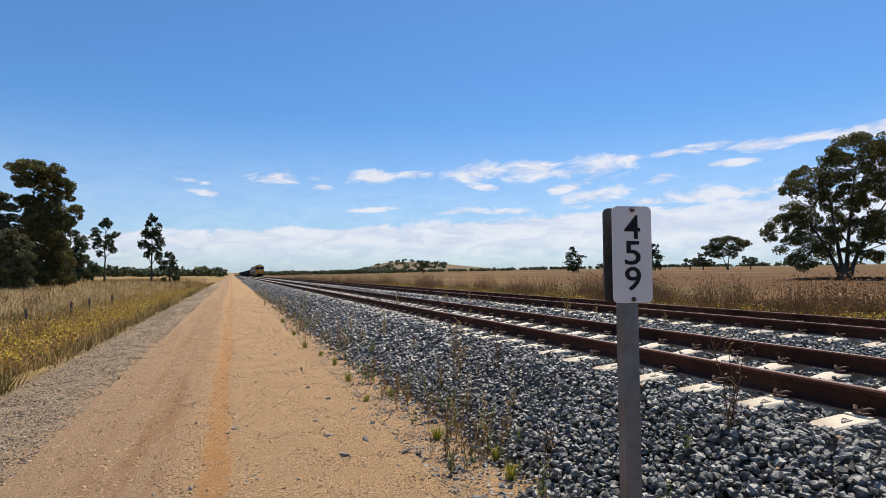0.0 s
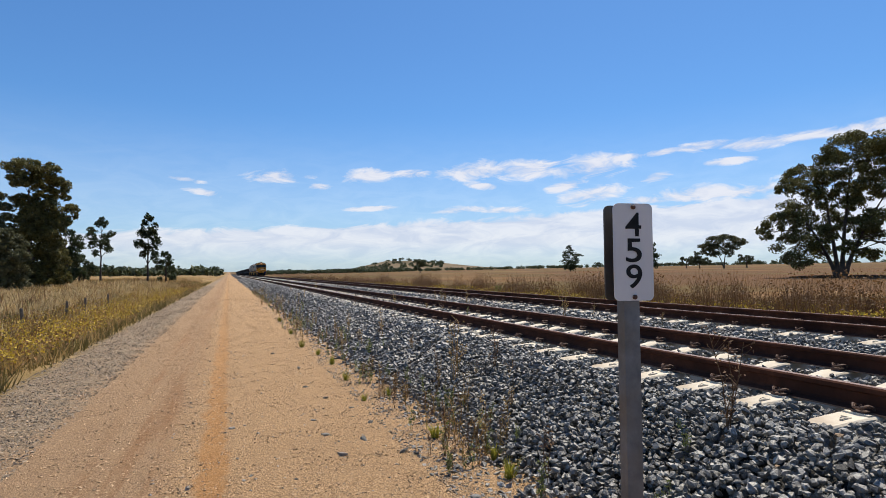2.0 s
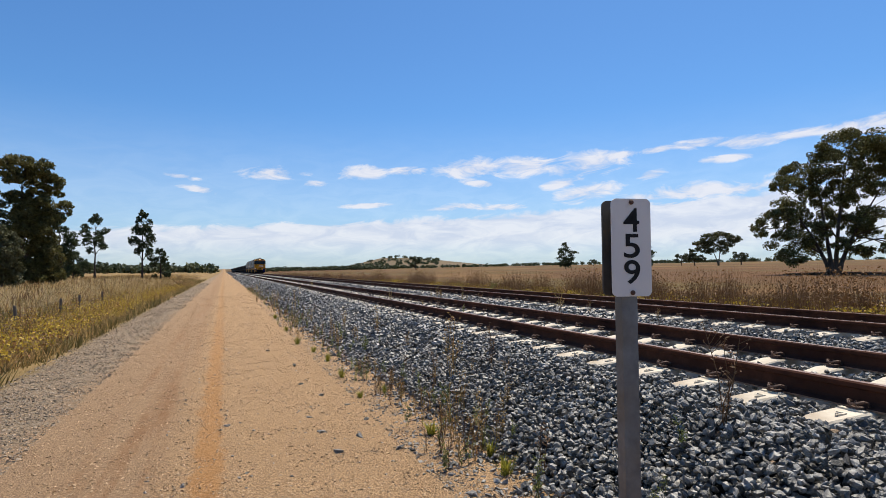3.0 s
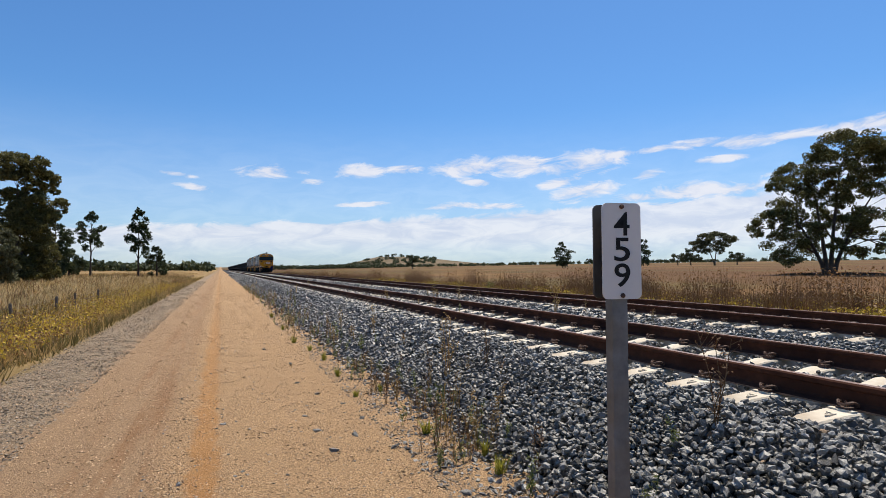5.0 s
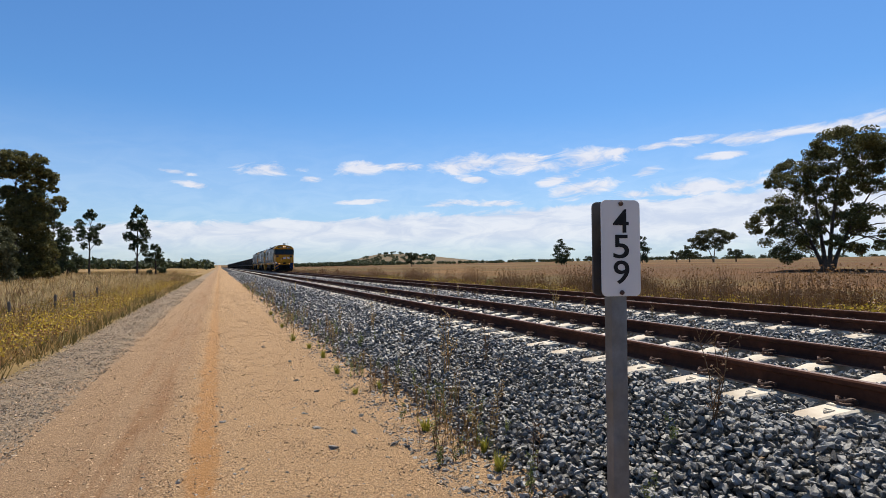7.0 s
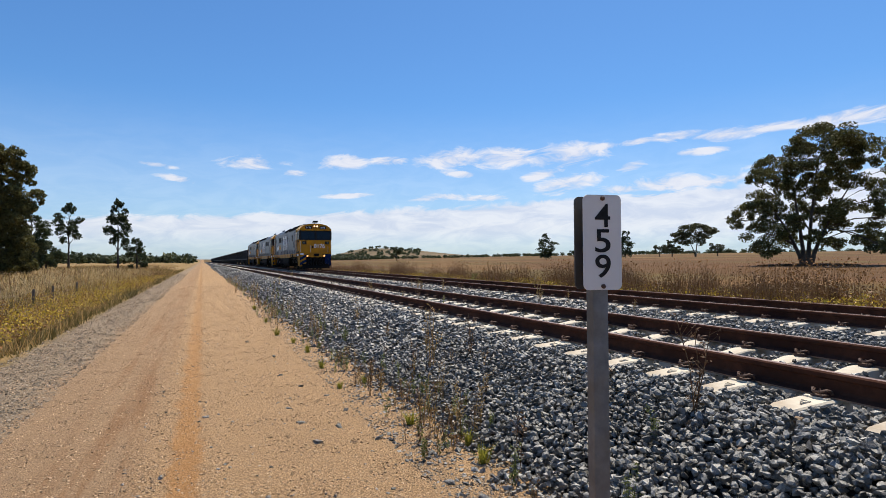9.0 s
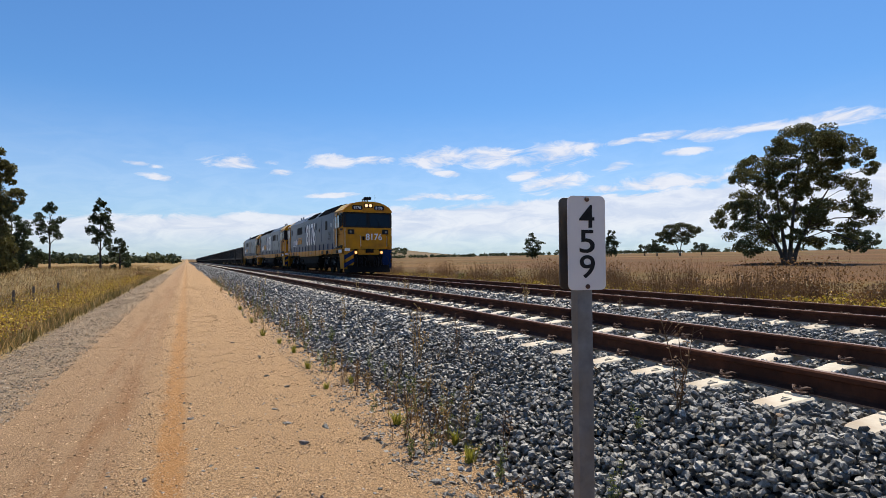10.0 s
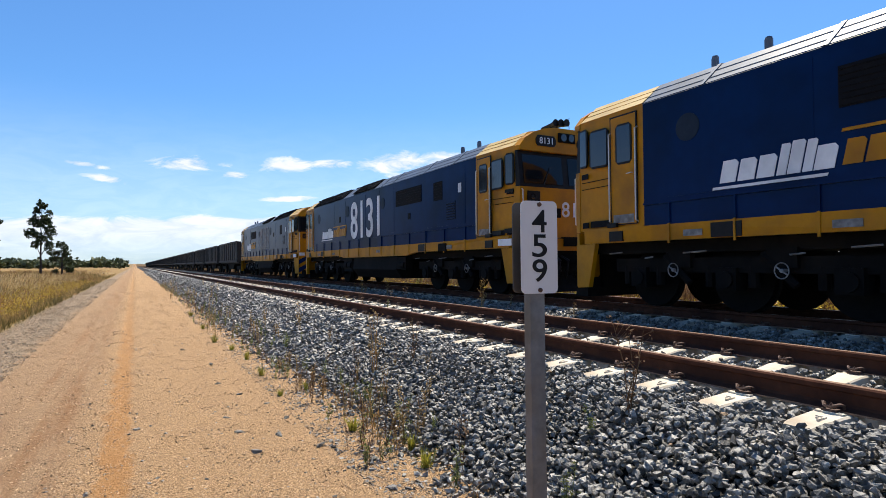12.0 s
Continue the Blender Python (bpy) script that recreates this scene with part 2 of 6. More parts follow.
M = dict(
    stone=material("basalt", (0.018, 0.0172, 0.016), (0.32, 0.31, 0.285), 40, 0.5, 0.7, c=(0.1, 0.096, 0.087), big=3.0, island=0.68, spec=0.6),
    tanstone=material("rusty_stone", (0.16, 0.096, 0.048), (0.336, 0.224, 0.128), 40, 0.7, 0.4, island=0.3),
    # near-black colour stands for the deep shade between ballast stones
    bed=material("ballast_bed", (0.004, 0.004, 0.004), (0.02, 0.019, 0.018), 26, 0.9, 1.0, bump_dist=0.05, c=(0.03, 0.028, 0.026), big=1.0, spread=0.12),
    rail=material("rusty_rail", (0.054, 0.0198, 0.0117), (0.108, 0.0432, 0.0243), 14, 0.85, 0.3, c=(0.036, 0.0144, 0.0099), big=1.5, spec=0.12),
    # worn rail head; also the painted highlight on the foot edges
    railtop_and_glint=material("rail_head_and_foot_glint", (0.255, 0.17, 0.1275), (0.17, 0.102, 0.068), 20, 0.45, 0.1, metal=0.5),
    grit=material("tan_grit", (0.24, 0.152, 0.08), (0.48, 0.344, 0.216), 60, 0.9, 0.2, island=0.5),
    gravel=material("grey_gravel", (0.12, 0.0944, 0.068), (0.296, 0.24, 0.1776), 60, 0.9, 0.2, island=0.5),
    sleeper=material("concrete", (0.492, 0.4428, 0.3608), (0.6068, 0.5576, 0.4674), 18, 0.9, 0.4, c=(0.3444, 0.2788, 0.205), big=2.0, island=0.08),
    clip=material("rusty_clip", (0.045, 0.0216, 0.0153), (0.099, 0.0495, 0.0315), 40, 0.75, 0.4),
    steel=material("galvanised_post", (0.085, 0.092, 0.1), (0.21, 0.22, 0.23), 14, 0.45, 0.2, metal=0.3, c=(0.13, 0.11, 0.085), big=5.0),
    plate=material("white_sign_paint", (0.62, 0.6, 0.58), (0.7, 0.68, 0.66), 12, 0.5, 0.05, c=(0.6, 0.59, 0.57), big=3.0),
    # rear sign plate: dark colour paints the shadow on its inner face
    signback=material("shaded_plate_back", (0.05, 0.044, 0.04), (0.09, 0.08, 0.07), 12, 0.6, 0.1, metal=0.2),
    black=material("black_paint", (0.005, 0.005, 0.006), (0.012, 0.012, 0.013), 10, 0.5, 0.05, spec=0.2),
    yellow=material("yellow_paint", (0.43, 0.182, 0.003), (0.53, 0.228, 0.004), 5, 0.45, 0.06, c=(0.3, 0.13, 0.012), big=1.6, spec=0.2),
    # paler copy of the yellow: some bleaching, and sunlight put into the colour
    bleached=material("sunlit_bleached_yellow", (0.5184, 0.36, 0.1152), (0.576, 0.4176, 0.1584), 4, 0.5, 0.05, c=(0.432, 0.288, 0.0864), big=1.5),
    blue=material("blue_paint", (0.0006, 0.0125, 0.06), (0.001, 0.019, 0.084), 3, 0.3, 0.1, c=(0.0014, 0.0105, 0.04), big=0.9, spec=0.08),
    datapanel=material("grimy_data_panel", (0.1, 0.1, 0.1), (0.34, 0.33, 0.32), 11, 0.6, 0.1, c=(0.08, 0.065, 0.05), big=4.0),
    silver=material("silver_roof_paint", (0.0828, 0.1044, 0.1368), (0.1224, 0.144, 0.18), 4, 0.45, 0.05, c=(0.0792, 0.0864, 0.0972), big=0.8, metal=0.15),
    white=material("white_paint", (0.72, 0.73, 0.75), (0.84, 0.84, 0.85), 6, 0.45, 0.05, c=(0.55, 0.55, 0.56), big=1.8),
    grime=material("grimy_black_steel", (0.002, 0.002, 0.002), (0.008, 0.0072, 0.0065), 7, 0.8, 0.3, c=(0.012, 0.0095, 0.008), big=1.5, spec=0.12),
    grille=material("dark_grille", (0.003, 0.003, 0.004), (0.01, 0.01, 0.012), 16, 0.7, 0.3, spec=0.12),
    slat=material("grille_slat", (0.0035, 0.0035, 0.004), (0.008, 0.008, 0.009), 9, 0.7, 0.1, spec=0.1),
    handrail=material("steel_handrail", (0.5, 0.48, 0.42), (0.66, 0.62, 0.55), 9, 0.4, 0.05, metal=0.4),
    wagon=material("dark_wagon_steel", (0.01, 0.0105, 0.011), (0.028, 0.027, 0.025), 3, 0.7, 0.3, c=(0.036, 0.03, 0.025), big=0.7),
    bark=material("bark", (0.0425, 0.0323, 0.0238), (0.119, 0.0918, 0.068), 6, 0.9, 0.8, c=(0.034, 0.02805, 0.0221), big=1.2, bump_dist=0.03),
    gum=leafy("gum_leaf", (0.054, 0.0594, 0.0162), (0.1485, 0.1395, 0.045), 0.5, 0.28),
    gumdark=leafy("dark_gum_leaf", (0.057, 0.0608, 0.019), (0.1615, 0.1472, 0.0494), 0.5, 0.28),
    greygum=leafy("grey_olive_leaf", (0.063, 0.0675, 0.0324), (0.135, 0.135, 0.0675), 0.45, 0.25),
    straw=leafy("pale_straw", (0.5084, 0.3854, 0.1968), (0.697, 0.5576, 0.328), 0.25, 0.5),
    hatch=material("dusty_blue_hatch", (0.006, 0.014, 0.03), (0.014, 0.026, 0.045), 6, 0.6, 0.1, spec=0.2),
    # litter brown, kept dark to fill out the gum's ground shadow
    litter=leafy("leaf_litter", (0.035, 0.022, 0.012), (0.1, 0.06, 0.03), 0.4, 0.1),
    pinebark=material("dark_pine_bark", (0.02, 0.016, 0.013), (0.06, 0.048, 0.038), 6, 0.95, 0.8, bump_dist=0.03),
    limeweed=leafy("yellow_green_weed", (0.17, 0.1445, 0.0255), (0.34, 0.2805, 0.0595), 0.35, 0.3),
    rustweed=leafy("rust_weed", (0.1428, 0.068, 0.02422), (0.3035, 0.1615, 0.06056), 0.4, 0.25),
    pine=leafy("cypress_pine_leaf", (0.025, 0.04, 0.018), (0.06, 0.08, 0.032)),
    farleaf=leafy("far_tree_leaf", (0.04, 0.055, 0.025), (0.085, 0.1, 0.045)),
    drygrass=leafy("dry_grass", (0.306, 0.1997, 0.07225), (0.527, 0.3655, 0.153), 0.45, 0.4),
    greengrass=leafy("green_weed", (0.0935, 0.08075, 0.0255), (0.2125, 0.1615, 0.051), 0.35, 0.3),
    tuft=leafy("tuft_grass", (0.1785, 0.1785, 0.0255), (0.357, 0.323, 0.051), 0.3, 0.35),
    sprig=leafy("green_sprig", (0.119, 0.1445, 0.034), (0.255, 0.272, 0.085), 0.3, 0.35),
    flower=leafy("yellow_flower", (0.425, 0.289, 0.0255), (0.561, 0.3995, 0.0595), 0.2, 0.3),
    brownweed=leafy("brown_weed", (0.11, 0.06, 0.028), (0.25, 0.138, 0.06), 0.4, 0.2),
    stubble=leafy("stubble", (0.0924, 0.0528, 0.0152), (0.1764, 0.108, 0.03344), 0.3, 0.2),
    timber=material("grey_timber", (0.06, 0.05, 0.04), (0.13, 0.11, 0.09), 12, 0.9, 0.5),
    headlight=glow("headlight_glow", (1.0, 0.55, 0.3), 1.1),
    ditch=glow("ditch_light_glow", (1.0, 0.45, 0.14), 1.3),
)
glass = bpy.data.materials.new("cab_glass")
glass.use_nodes = True
gb = glass.node_tree.nodes["Principled BSDF"]
gb.inputs["Base Color"].default_value = (0.016, 0.022, 0.03, 1)
gb.inputs["Roughness"].default_value = 0.05
gb.inputs["Specular IOR Level"].default_value = 0.8
M["glass"] = glass
screen = glass.copy()
screen.name = "tinted_windscreen"
sb = screen.node_tree.nodes["Principled BSDF"]
sb.inputs["Base Color"].default_value = (0.006, 0.008, 0.011, 1)
sb.inputs["Specular IOR Level"].default_value = 0.3
M["screen"] = screen


def ground_material():
    """Dry paddock, with the sandy vehicle track, its orange rut, grey gravel margin and brown wheel marks by distance across."""
    m = bpy.data.materials.new("paddock_and_track")
    m.use_nodes = True
    t = m.node_tree
    L = t.links.new
    bsdf = t.nodes["Principled BSDF"]
    tc = t.nodes.new("ShaderNodeTexCoord")
    sp = t.nodes.new("ShaderNodeSeparateXYZ")
    L(tc.outputs["Object"], sp.inputs[0])

    def noise_(scale, detail=6, rough=0.6, stretch=None):
        n = t.nodes.new("ShaderNodeTexNoise")
        n.inputs["Scale"].default_value, n.inputs["Detail"].default_value, n.inputs["Roughness"].default_value = scale, detail, rough
        if stretch:
            mp = t.nodes.new("ShaderNodeMapping")
            mp.inputs["Scale"].default_value = stretch
            L(tc.outputs["Object"], mp.inputs[0])
            L(mp.outputs[0], n.inputs["Vector"])
        else:
            L(tc.outputs["Object"], n.inputs["Vector"])
        return n.outputs["Fac"]

    def mth(op, a, b=None):
        n = t.nodes.new("ShaderNodeMath")
        n.operation = op
        for i, v in enumerate((a, b)):
            if v is None:
                continue
            if isinstance(v, (int, float)):
                n.inputs[i].default_value = v
            else:
                L(v, n.inputs[i])
        return n.outputs[0]

    def ramp(v, lo, hi, a=0.0, b=1.0):
        n = t.nodes.new("ShaderNodeMapRange")
        n.interpolation_type = "SMOOTHSTEP"
        L(v, n.inputs["Value"])
        for k, q in (("From Min", lo), ("From Max", hi), ("To Min", a), ("To Max", b)):
            n.inputs[k].default_value = q
        return n.outputs[0]

    def mix(f, a, b):
        n = t.nodes.new("ShaderNodeMix")
        n.data_type = "RGBA"
        if isinstance(f, (int, float)):
            n.inputs["Factor"].default_value = f
        else:
            L(f, n.inputs["Factor"])
        for k, v in (("A", a), ("B", b)):
            if isinstance(v, tuple):
                n.inputs[k].default_value = (*v, 1)
            else:
                L(v, n.inputs[k])
        return n.outputs["Result"]

    grit, fine, mid, wide = noise_(85, 4, 0.75), noise_(30, 5, 0.75), noise_(2.2, 5), noise_(0.03, 5)
    lane = noise_(1.0, 6, 0.65, (5.0, 0.22, 1.0))
    edge = mth("MULTIPLY", mth("SUBTRACT", mid, 0.5), 0.9)
    x = mth("ADD", sp.outputs["X"], mth("MULTIPLY", edge, 0.35))
    sand = mix(ramp(grit, 0.42, 0.57), (0.1154, 0.0672, 0.03293), (0.4944, 0.324, 0.1764))
    # dark speckle colour paints in the tiny shadows among the grit
    sand = mix(mth("MULTIPLY", ramp(fine, 0.48, 0.68), 0.7), sand, (0.1648, 0.1, 0.05174))
    sand = mix(mth("MULTIPLY", ramp(noise_(46, 3, 0.6), 0.6, 0.68), 0.8), sand, (0.0824, 0.0528, 0.03136))
    sand = mix(mth("MULTIPLY", ramp(noise_(60, 2, 0.5), 0.65, 0.72), 0.8), sand, (0.5768, 0.464, 0.3293))
    sand = mix(mth("MULTIPLY", ramp(mid, 0.4, 0.7), 0.45), sand, (0.2884, 0.1856, 0.1004))
    rut = mth("MULTIPLY", ramp(mth("ABSOLUTE", mth("SUBTRACT", x, 0.04)), 0.15, 0.07), ramp(lane, 0.25, 0.5, 0.55, 1.0))
    wheel = mth("MULTIPLY", ramp(mth("ABSOLUTE", mth("ADD", x, 0.61)), 0.5, 0.1), ramp(lane, 0.42, 0.66))
    brown = mth("MULTIPLY", ramp(x, -0.02, -0.54), 0.75)
    sand = mix(brown, sand, mix(ramp(grit, 0.3, 0.7), (0.1236, 0.076, 0.04704), (0.3626, 0.244, 0.145)))
    sand = mix(mth("MULTIPLY", wheel, 0.85), sand, mix(ramp(grit, 0.3, 0.7), (0.1236, 0.0624, 0.02822), (0.2802, 0.152, 0.07448)))
    tread = noise_(1.0, 4, 0.6, (9.0, 34.0, 1.0))
    sand = mix(mth("MULTIPLY", mth("MULTIPLY", rut, ramp(tread, 0.52, 0.6)), 0.55), sand, (0.1318, 0.06, 0.02352))
    sand = mix(mth("MULTIPLY", rut, ramp(sp.outputs["Y"], 5.0, 26.0, 0.78, 0.4)), sand, mix(ramp(grit, 0.3, 0.7), (0.17, 0.076, 0.027), (0.44, 0.235, 0.088)))
    gravel = mix(ramp(fine, 0.35, 0.65), (0.1071, 0.0784, 0.05174), (0.3131, 0.236, 0.1607))
    sand = mix(ramp(mth("ADD", x, mth("MULTIPLY", edge, 0.6)), -1.37, -1.78), sand, gravel)
    field = mix(ramp(fine, 0.3, 0.7), (0.06614, 0.039, 0.01193), (0.1282, 0.07644, 0.02387))
    field = mix(ramp(noise_(0.5, 6), 0.4, 0.65), field, (0.124, 0.0936, 0.03159))
    field = mix(ramp(noise_(0.06, 5), 0.5, 0.6), field, (0.08268, 0.0585, 0.02106))
    field = mix(mth("MULTIPLY", ramp(noise_(0.22, 6), 0.5, 0.64), 0.7), field, (0.05788, 0.03744, 0.01474))
    field = mix(ramp(wide, 0.48, 0.62), field, (0.1654, 0.0897, 0.0351))
    strip = noise_(1.0, 5, 0.6, (0.032, 0.006, 1.0))
    field = mix(mth("MULTIPLY", ramp(strip, 0.47, 0.58), 0.75), field, mix(ramp(fine, 0.3, 0.7), (0.07028, 0.03276, 0.01404), (0.124, 0.0585, 0.02387)))
    field = mix(mth("MULTIPLY", ramp(strip, 0.42, 0.33), 0.7), field, (0.2067, 0.1443, 0.05616))
    left = mix(ramp(noise_(0.35, 6), 0.35, 0.65), (0.2976, 0.2067, 0.09477), (0.1654, 0.1131, 0.04212))
    left = mix(ramp(noise_(0.12, 6), 0.5, 0.62), left, (0.1571, 0.0819, 0.03159))
    field = mix(ramp(sp.outputs["X"], 2.0, -3.0), field, left)
    # far hill land: rocky grey-brown, with distance haze paled into the colour
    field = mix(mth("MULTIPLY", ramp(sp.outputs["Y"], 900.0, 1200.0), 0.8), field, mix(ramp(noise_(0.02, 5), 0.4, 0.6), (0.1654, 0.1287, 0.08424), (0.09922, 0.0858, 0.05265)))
    on = mth("MULTIPLY", ramp(x, -2.7, -2.5), ramp(x, 2.9, 2.5))
    col = mix(on, field, sand)
    L(col, bsdf.inputs["Base Color"])
    bsdf.inputs["Roughness"].default_value = 0.95
    bsdf.inputs["Specular IOR Level"].default_value = 0.15
    b1 = t.nodes.new("ShaderNodeBump")
    b1.inputs["Strength"].default_value, b1.inputs["Distance"].default_value = 1.0, 0.02
    L(mth("ADD", fine, mth("MULTIPLY", grit, 0.6)), b1.inputs["Height"])
    L(b1.outputs[0], bsdf.inputs["Normal"])
    return m


M["ground"] = ground_material()


# ---- mesh helpers ----
def finish(name, bm, mat, parent=None, label="", smooth=False, bevel=0.0):
    me = bpy.data.meshes.new(name)
    if bevel:
        bmesh.ops.bevel(bm, geom=[e for e in bm.edges if len(e.link_faces) == 2 and e.calc_face_angle(0) > 0.5], offset=bevel, segments=1, affect="EDGES")
    bmesh.ops.recalc_face_normals(bm, faces=bm.faces)
    if smooth:
        for f in bm.faces:
            f.smooth = True
    bm.to_mesh(me)
    bm.free()
    for m in (mat if isinstance(mat, (list, tuple)) else [mat]):
        me.materials.append(m)
    ob = new(name, me)
    ob.parent = parent
    if label:
        ob["label"] = label
    return ob


def part(name, bm, mat, parent, label="", **kw):
    return finish(name, bm, mat, parent, label, **kw)


def pydata(name, v, f, mat, parent=None, smooth=False):
    me = bpy.data.meshes.new(name)
    v, f = np.asarray(v, dtype=np.float32), np.asarray(f, dtype=np.int32)
    me.vertices.add(len(v))
    me.vertices.foreach_set("co", v.ravel())
    k = f.shape[1]
    me.loops.add(f.size)
    me.loops.foreach_set("vertex_index", f.ravel())
    me.polygons.add(len(f))
    me.polygons.foreach_set("loop_start", np.arange(0, f.size, k, dtype=np.int32))
    me.polygons.foreach_set("loop_total", np.full(len(f), k, dtype=np.int32))
    me.update(calc_edges=True)
    me.polygons.foreach_set("use_smooth", np.full(len(f), smooth, dtype=bool))
    me.materials.append(mat)
    ob = new(name, me)
    ob.parent = parent
    return ob


def box(bm, x0, x1, y0, y1, z0, z1, mi=0):
    v = [bm.verts.new((x, y, z)) for x in (x0, x1) for y in (y0, y1) for z in (z0, z1)]
    for q in ((0, 1, 3, 2), (4, 6, 7, 5), (0, 4, 5, 1), (2, 3, 7, 6), (0, 2, 6, 4), (1, 5, 7, 3)):
        bm.faces.new([v[i] for i in q]).material_index = mi
    return v


def prism_y(bm, pts, y0, y1, taper=None):
    """Extrudes an outline of (x, z) along y."""
    a = [bm.verts.new((x, y0, z)) for x, z in pts]
    b = [bm.verts.new((x, y1, z)) for x, z in (taper or pts)]
    n = len(pts)
    bm.faces.new(a)
    bm.faces.new(b[::-1])
    for i in range(n):
        bm.faces.new((a[i], b[i], b[(i + 1) % n], a[(i + 1) % n]))


def prism_x(bm, pts, x0, x1):
    """Extrudes an outline of (y, z) along x."""
    a = [bm.verts.new((x0, y, z)) for y, z in pts]
    b = [bm.verts.new((x1, y, z)) for y, z in pts]
    n = len(pts)
    bm.faces.new(a)
    bm.faces.new(b[::-1])
    for i in range(n):
        bm.faces.new((a[i], b[i], b[(i + 1) % n], a[(i + 1) % n]))


def tube(bm, pts, radii, n=6):
    """A tapered tube along points."""
    rings = []
    for i, p in enumerate(pts):
        p = Vector(p)
        d = (Vector(pts[min(i + 1, len(pts) - 1)]) - Vector(pts[max(i - 1, 0)])).normalized()
        u = d.orthogonal().normalized()
        w = d.cross(u)
        r = radii[i] if isinstance(radii, (list, tuple)) else radii
        rings.append([bm.verts.new(p + (u * math.cos(2 * math.pi * k / n) + w * math.sin(2 * math.pi * k / n)) * r) for k in range(n)])
    for a, b in zip(rings, rings[1:]):
        # line up the rings so that the tube does not twist
        s = min(range(n), key=lambda q: (a[0].co - b[q].co).length)
        b[:] = b[s:] + b[:s]
        for k in range(n):
            bm.faces.new((a[k], a[(k + 1) % n], b[(k + 1) % n], b[k]))
    bm.faces.new(rings[0][::-1])
    bm.faces.new(rings[-1])


def disc_x(bm, y, z, r, x0, x1, n=20):
    prism_x(bm, [(y + r * math.cos(2 * math.pi * k / n), z + r * math.sin(2 * math.pi * k / n)) for k in range(n)], x0, x1)


def lettering(name, text, width, height, mat, parent, m, bold=0.0, depth=0.004, label=""):
    """Raised writing of that width and height, standing on local x and y of the pose m, from its lower left."""
    cu = bpy.data.curves.new(name, "FONT")
    cu.body, cu.extrude, cu.offset = text, 0.5 * depth, bold
    tmp = bpy.data.objects.new(name, cu)
    scene.collection.objects.link(tmp)
    me = bpy.data.meshes.new_from_object(tmp.evaluated_get(bpy.context.evaluated_depsgraph_get()))
    bpy.data.objects.remove(tmp)
    co = np.empty(len(me.vertices) * 3)
    me.vertices.foreach_get("co", co)
    co = co.reshape(-1, 3)
    lo, hi = co.min(0), co.max(0)
    co[:, 0] = (co[:, 0] - lo[0]) / (hi[0] - lo[0]) * width
    co[:, 1] = (co[:, 1] - lo[1]) / (hi[1] - lo[1]) * height
    co = co @ np.array(m.to_3x3()).T + np.array(m.translation)
    me.vertices.foreach_set("co", co.ravel())
    me.update()
    me.materials.clear()
    me.materials.append(mat)
    ob = new(name, me)
    ob.parent = parent
    if label:
        ob["label"] = label
    return ob


# ---- ground ----
def smooth(a, b, v):
    q = np.clip((v - a) / (b - a), 0, 1)
    return q * q * (3 - 2 * q)


def height(x, y):
    """Height of the land: flat along the line, rising gently across the paddock, with a low wooded hill far off."""
    x, y = np.asarray(x, float), np.asarray(y, float)
    z = 0.0155 * np.clip(x - 28, 0, 480) + 0.55 * smooth(30, 90, y) * smooth(-3, -12, x)
    z = z + 24 * np.exp(-(((x - 405) / 80) ** 2 + ((y - 1500) / 260) ** 2))
    z = z + 19 * np.exp(-(((x - 530) / 100) ** 2 + ((y - 1500) / 260) ** 2))
    z = z + np.where(y > 800, 0.012 * np.clip(y - 800, 0, 420), 0) * (1 - smooth(60, 300, np.abs(x)))
    z = z - 0.12 * smooth(-2.55, -3.65, x) * (1 - smooth(-40, -70, x))
    z = z - 0.1 * smooth(11.5, 13.5, x) * (1 - smooth(18, 30, x))
    # vehicle track: faint ruts
    z = z - 0.018 * np.exp(-(((x - 0.04) / 0.14) ** 2)) - 0.012 * np.exp(-(((x + 0.63) / 0.3) ** 2)) + 0.02 * np.exp(-(((x + 2.1) / 0.4) ** 2))
    return z


xs = np.concatenate([-np.geomspace(2600, 45, 22), np.arange(-40, -4, 2.0), np.arange(-4, 3.6, 0.1), np.arange(4, 20, 1.0), np.arange(20, 60, 5.0), np.geomspace(60, 3600, 44)])
ys = np.concatenate([-np.geomspace(1500, 30, 12), np.arange(-25, 2, 1.5), np.arange(2, 16, 0.2), np.arange(16, 60, 1.0), np.geomspace(60, 4200, 64)])
gx, gy = np.meshgrid(xs, ys, indexing="ij")
gz = height(gx, gy)
near = (np.abs(gx + 0.5) < 4.5) & (gy > -5) & (gy < 60)
jit = np.array([noise.noise((a * 3.1, b * 3.1, 0.0)) for a, b in zip(gx[near], gy[near])])
gz[near] += 0.012 * jit
nx, ny = gx.shape
idx = np.arange(nx * ny).reshape(nx, ny)
faces = np.stack([idx[:-1, :-1], idx[1:, :-1], idx[1:, 1:], idx[:-1, 1:]], -1).reshape(-1, 4)
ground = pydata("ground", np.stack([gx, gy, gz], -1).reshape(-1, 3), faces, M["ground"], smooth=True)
tagged(ground, "dry paddock with a sandy orange vehicle track beside the railway", "ground", kind="structure")

# ---- railway ----
RAIL_TOP = 0.80
TRACKS = (4.935, 9.285)
GAUGE_HALF = 0.75
SLEEPER_Z = RAIL_TOP - 0.178
SPACING = 0.6
PHASE = 2.69
Y0, Y1 = -70.0, 900.0


def ballast_z(x):
    return np.interp(x, [1.8, 2.2, 3.35, 3.62, 10.7, 11.0, 12.6], [-0.05, 0.0, 0.53, 0.565, 0.565, 0.53, -0.12])


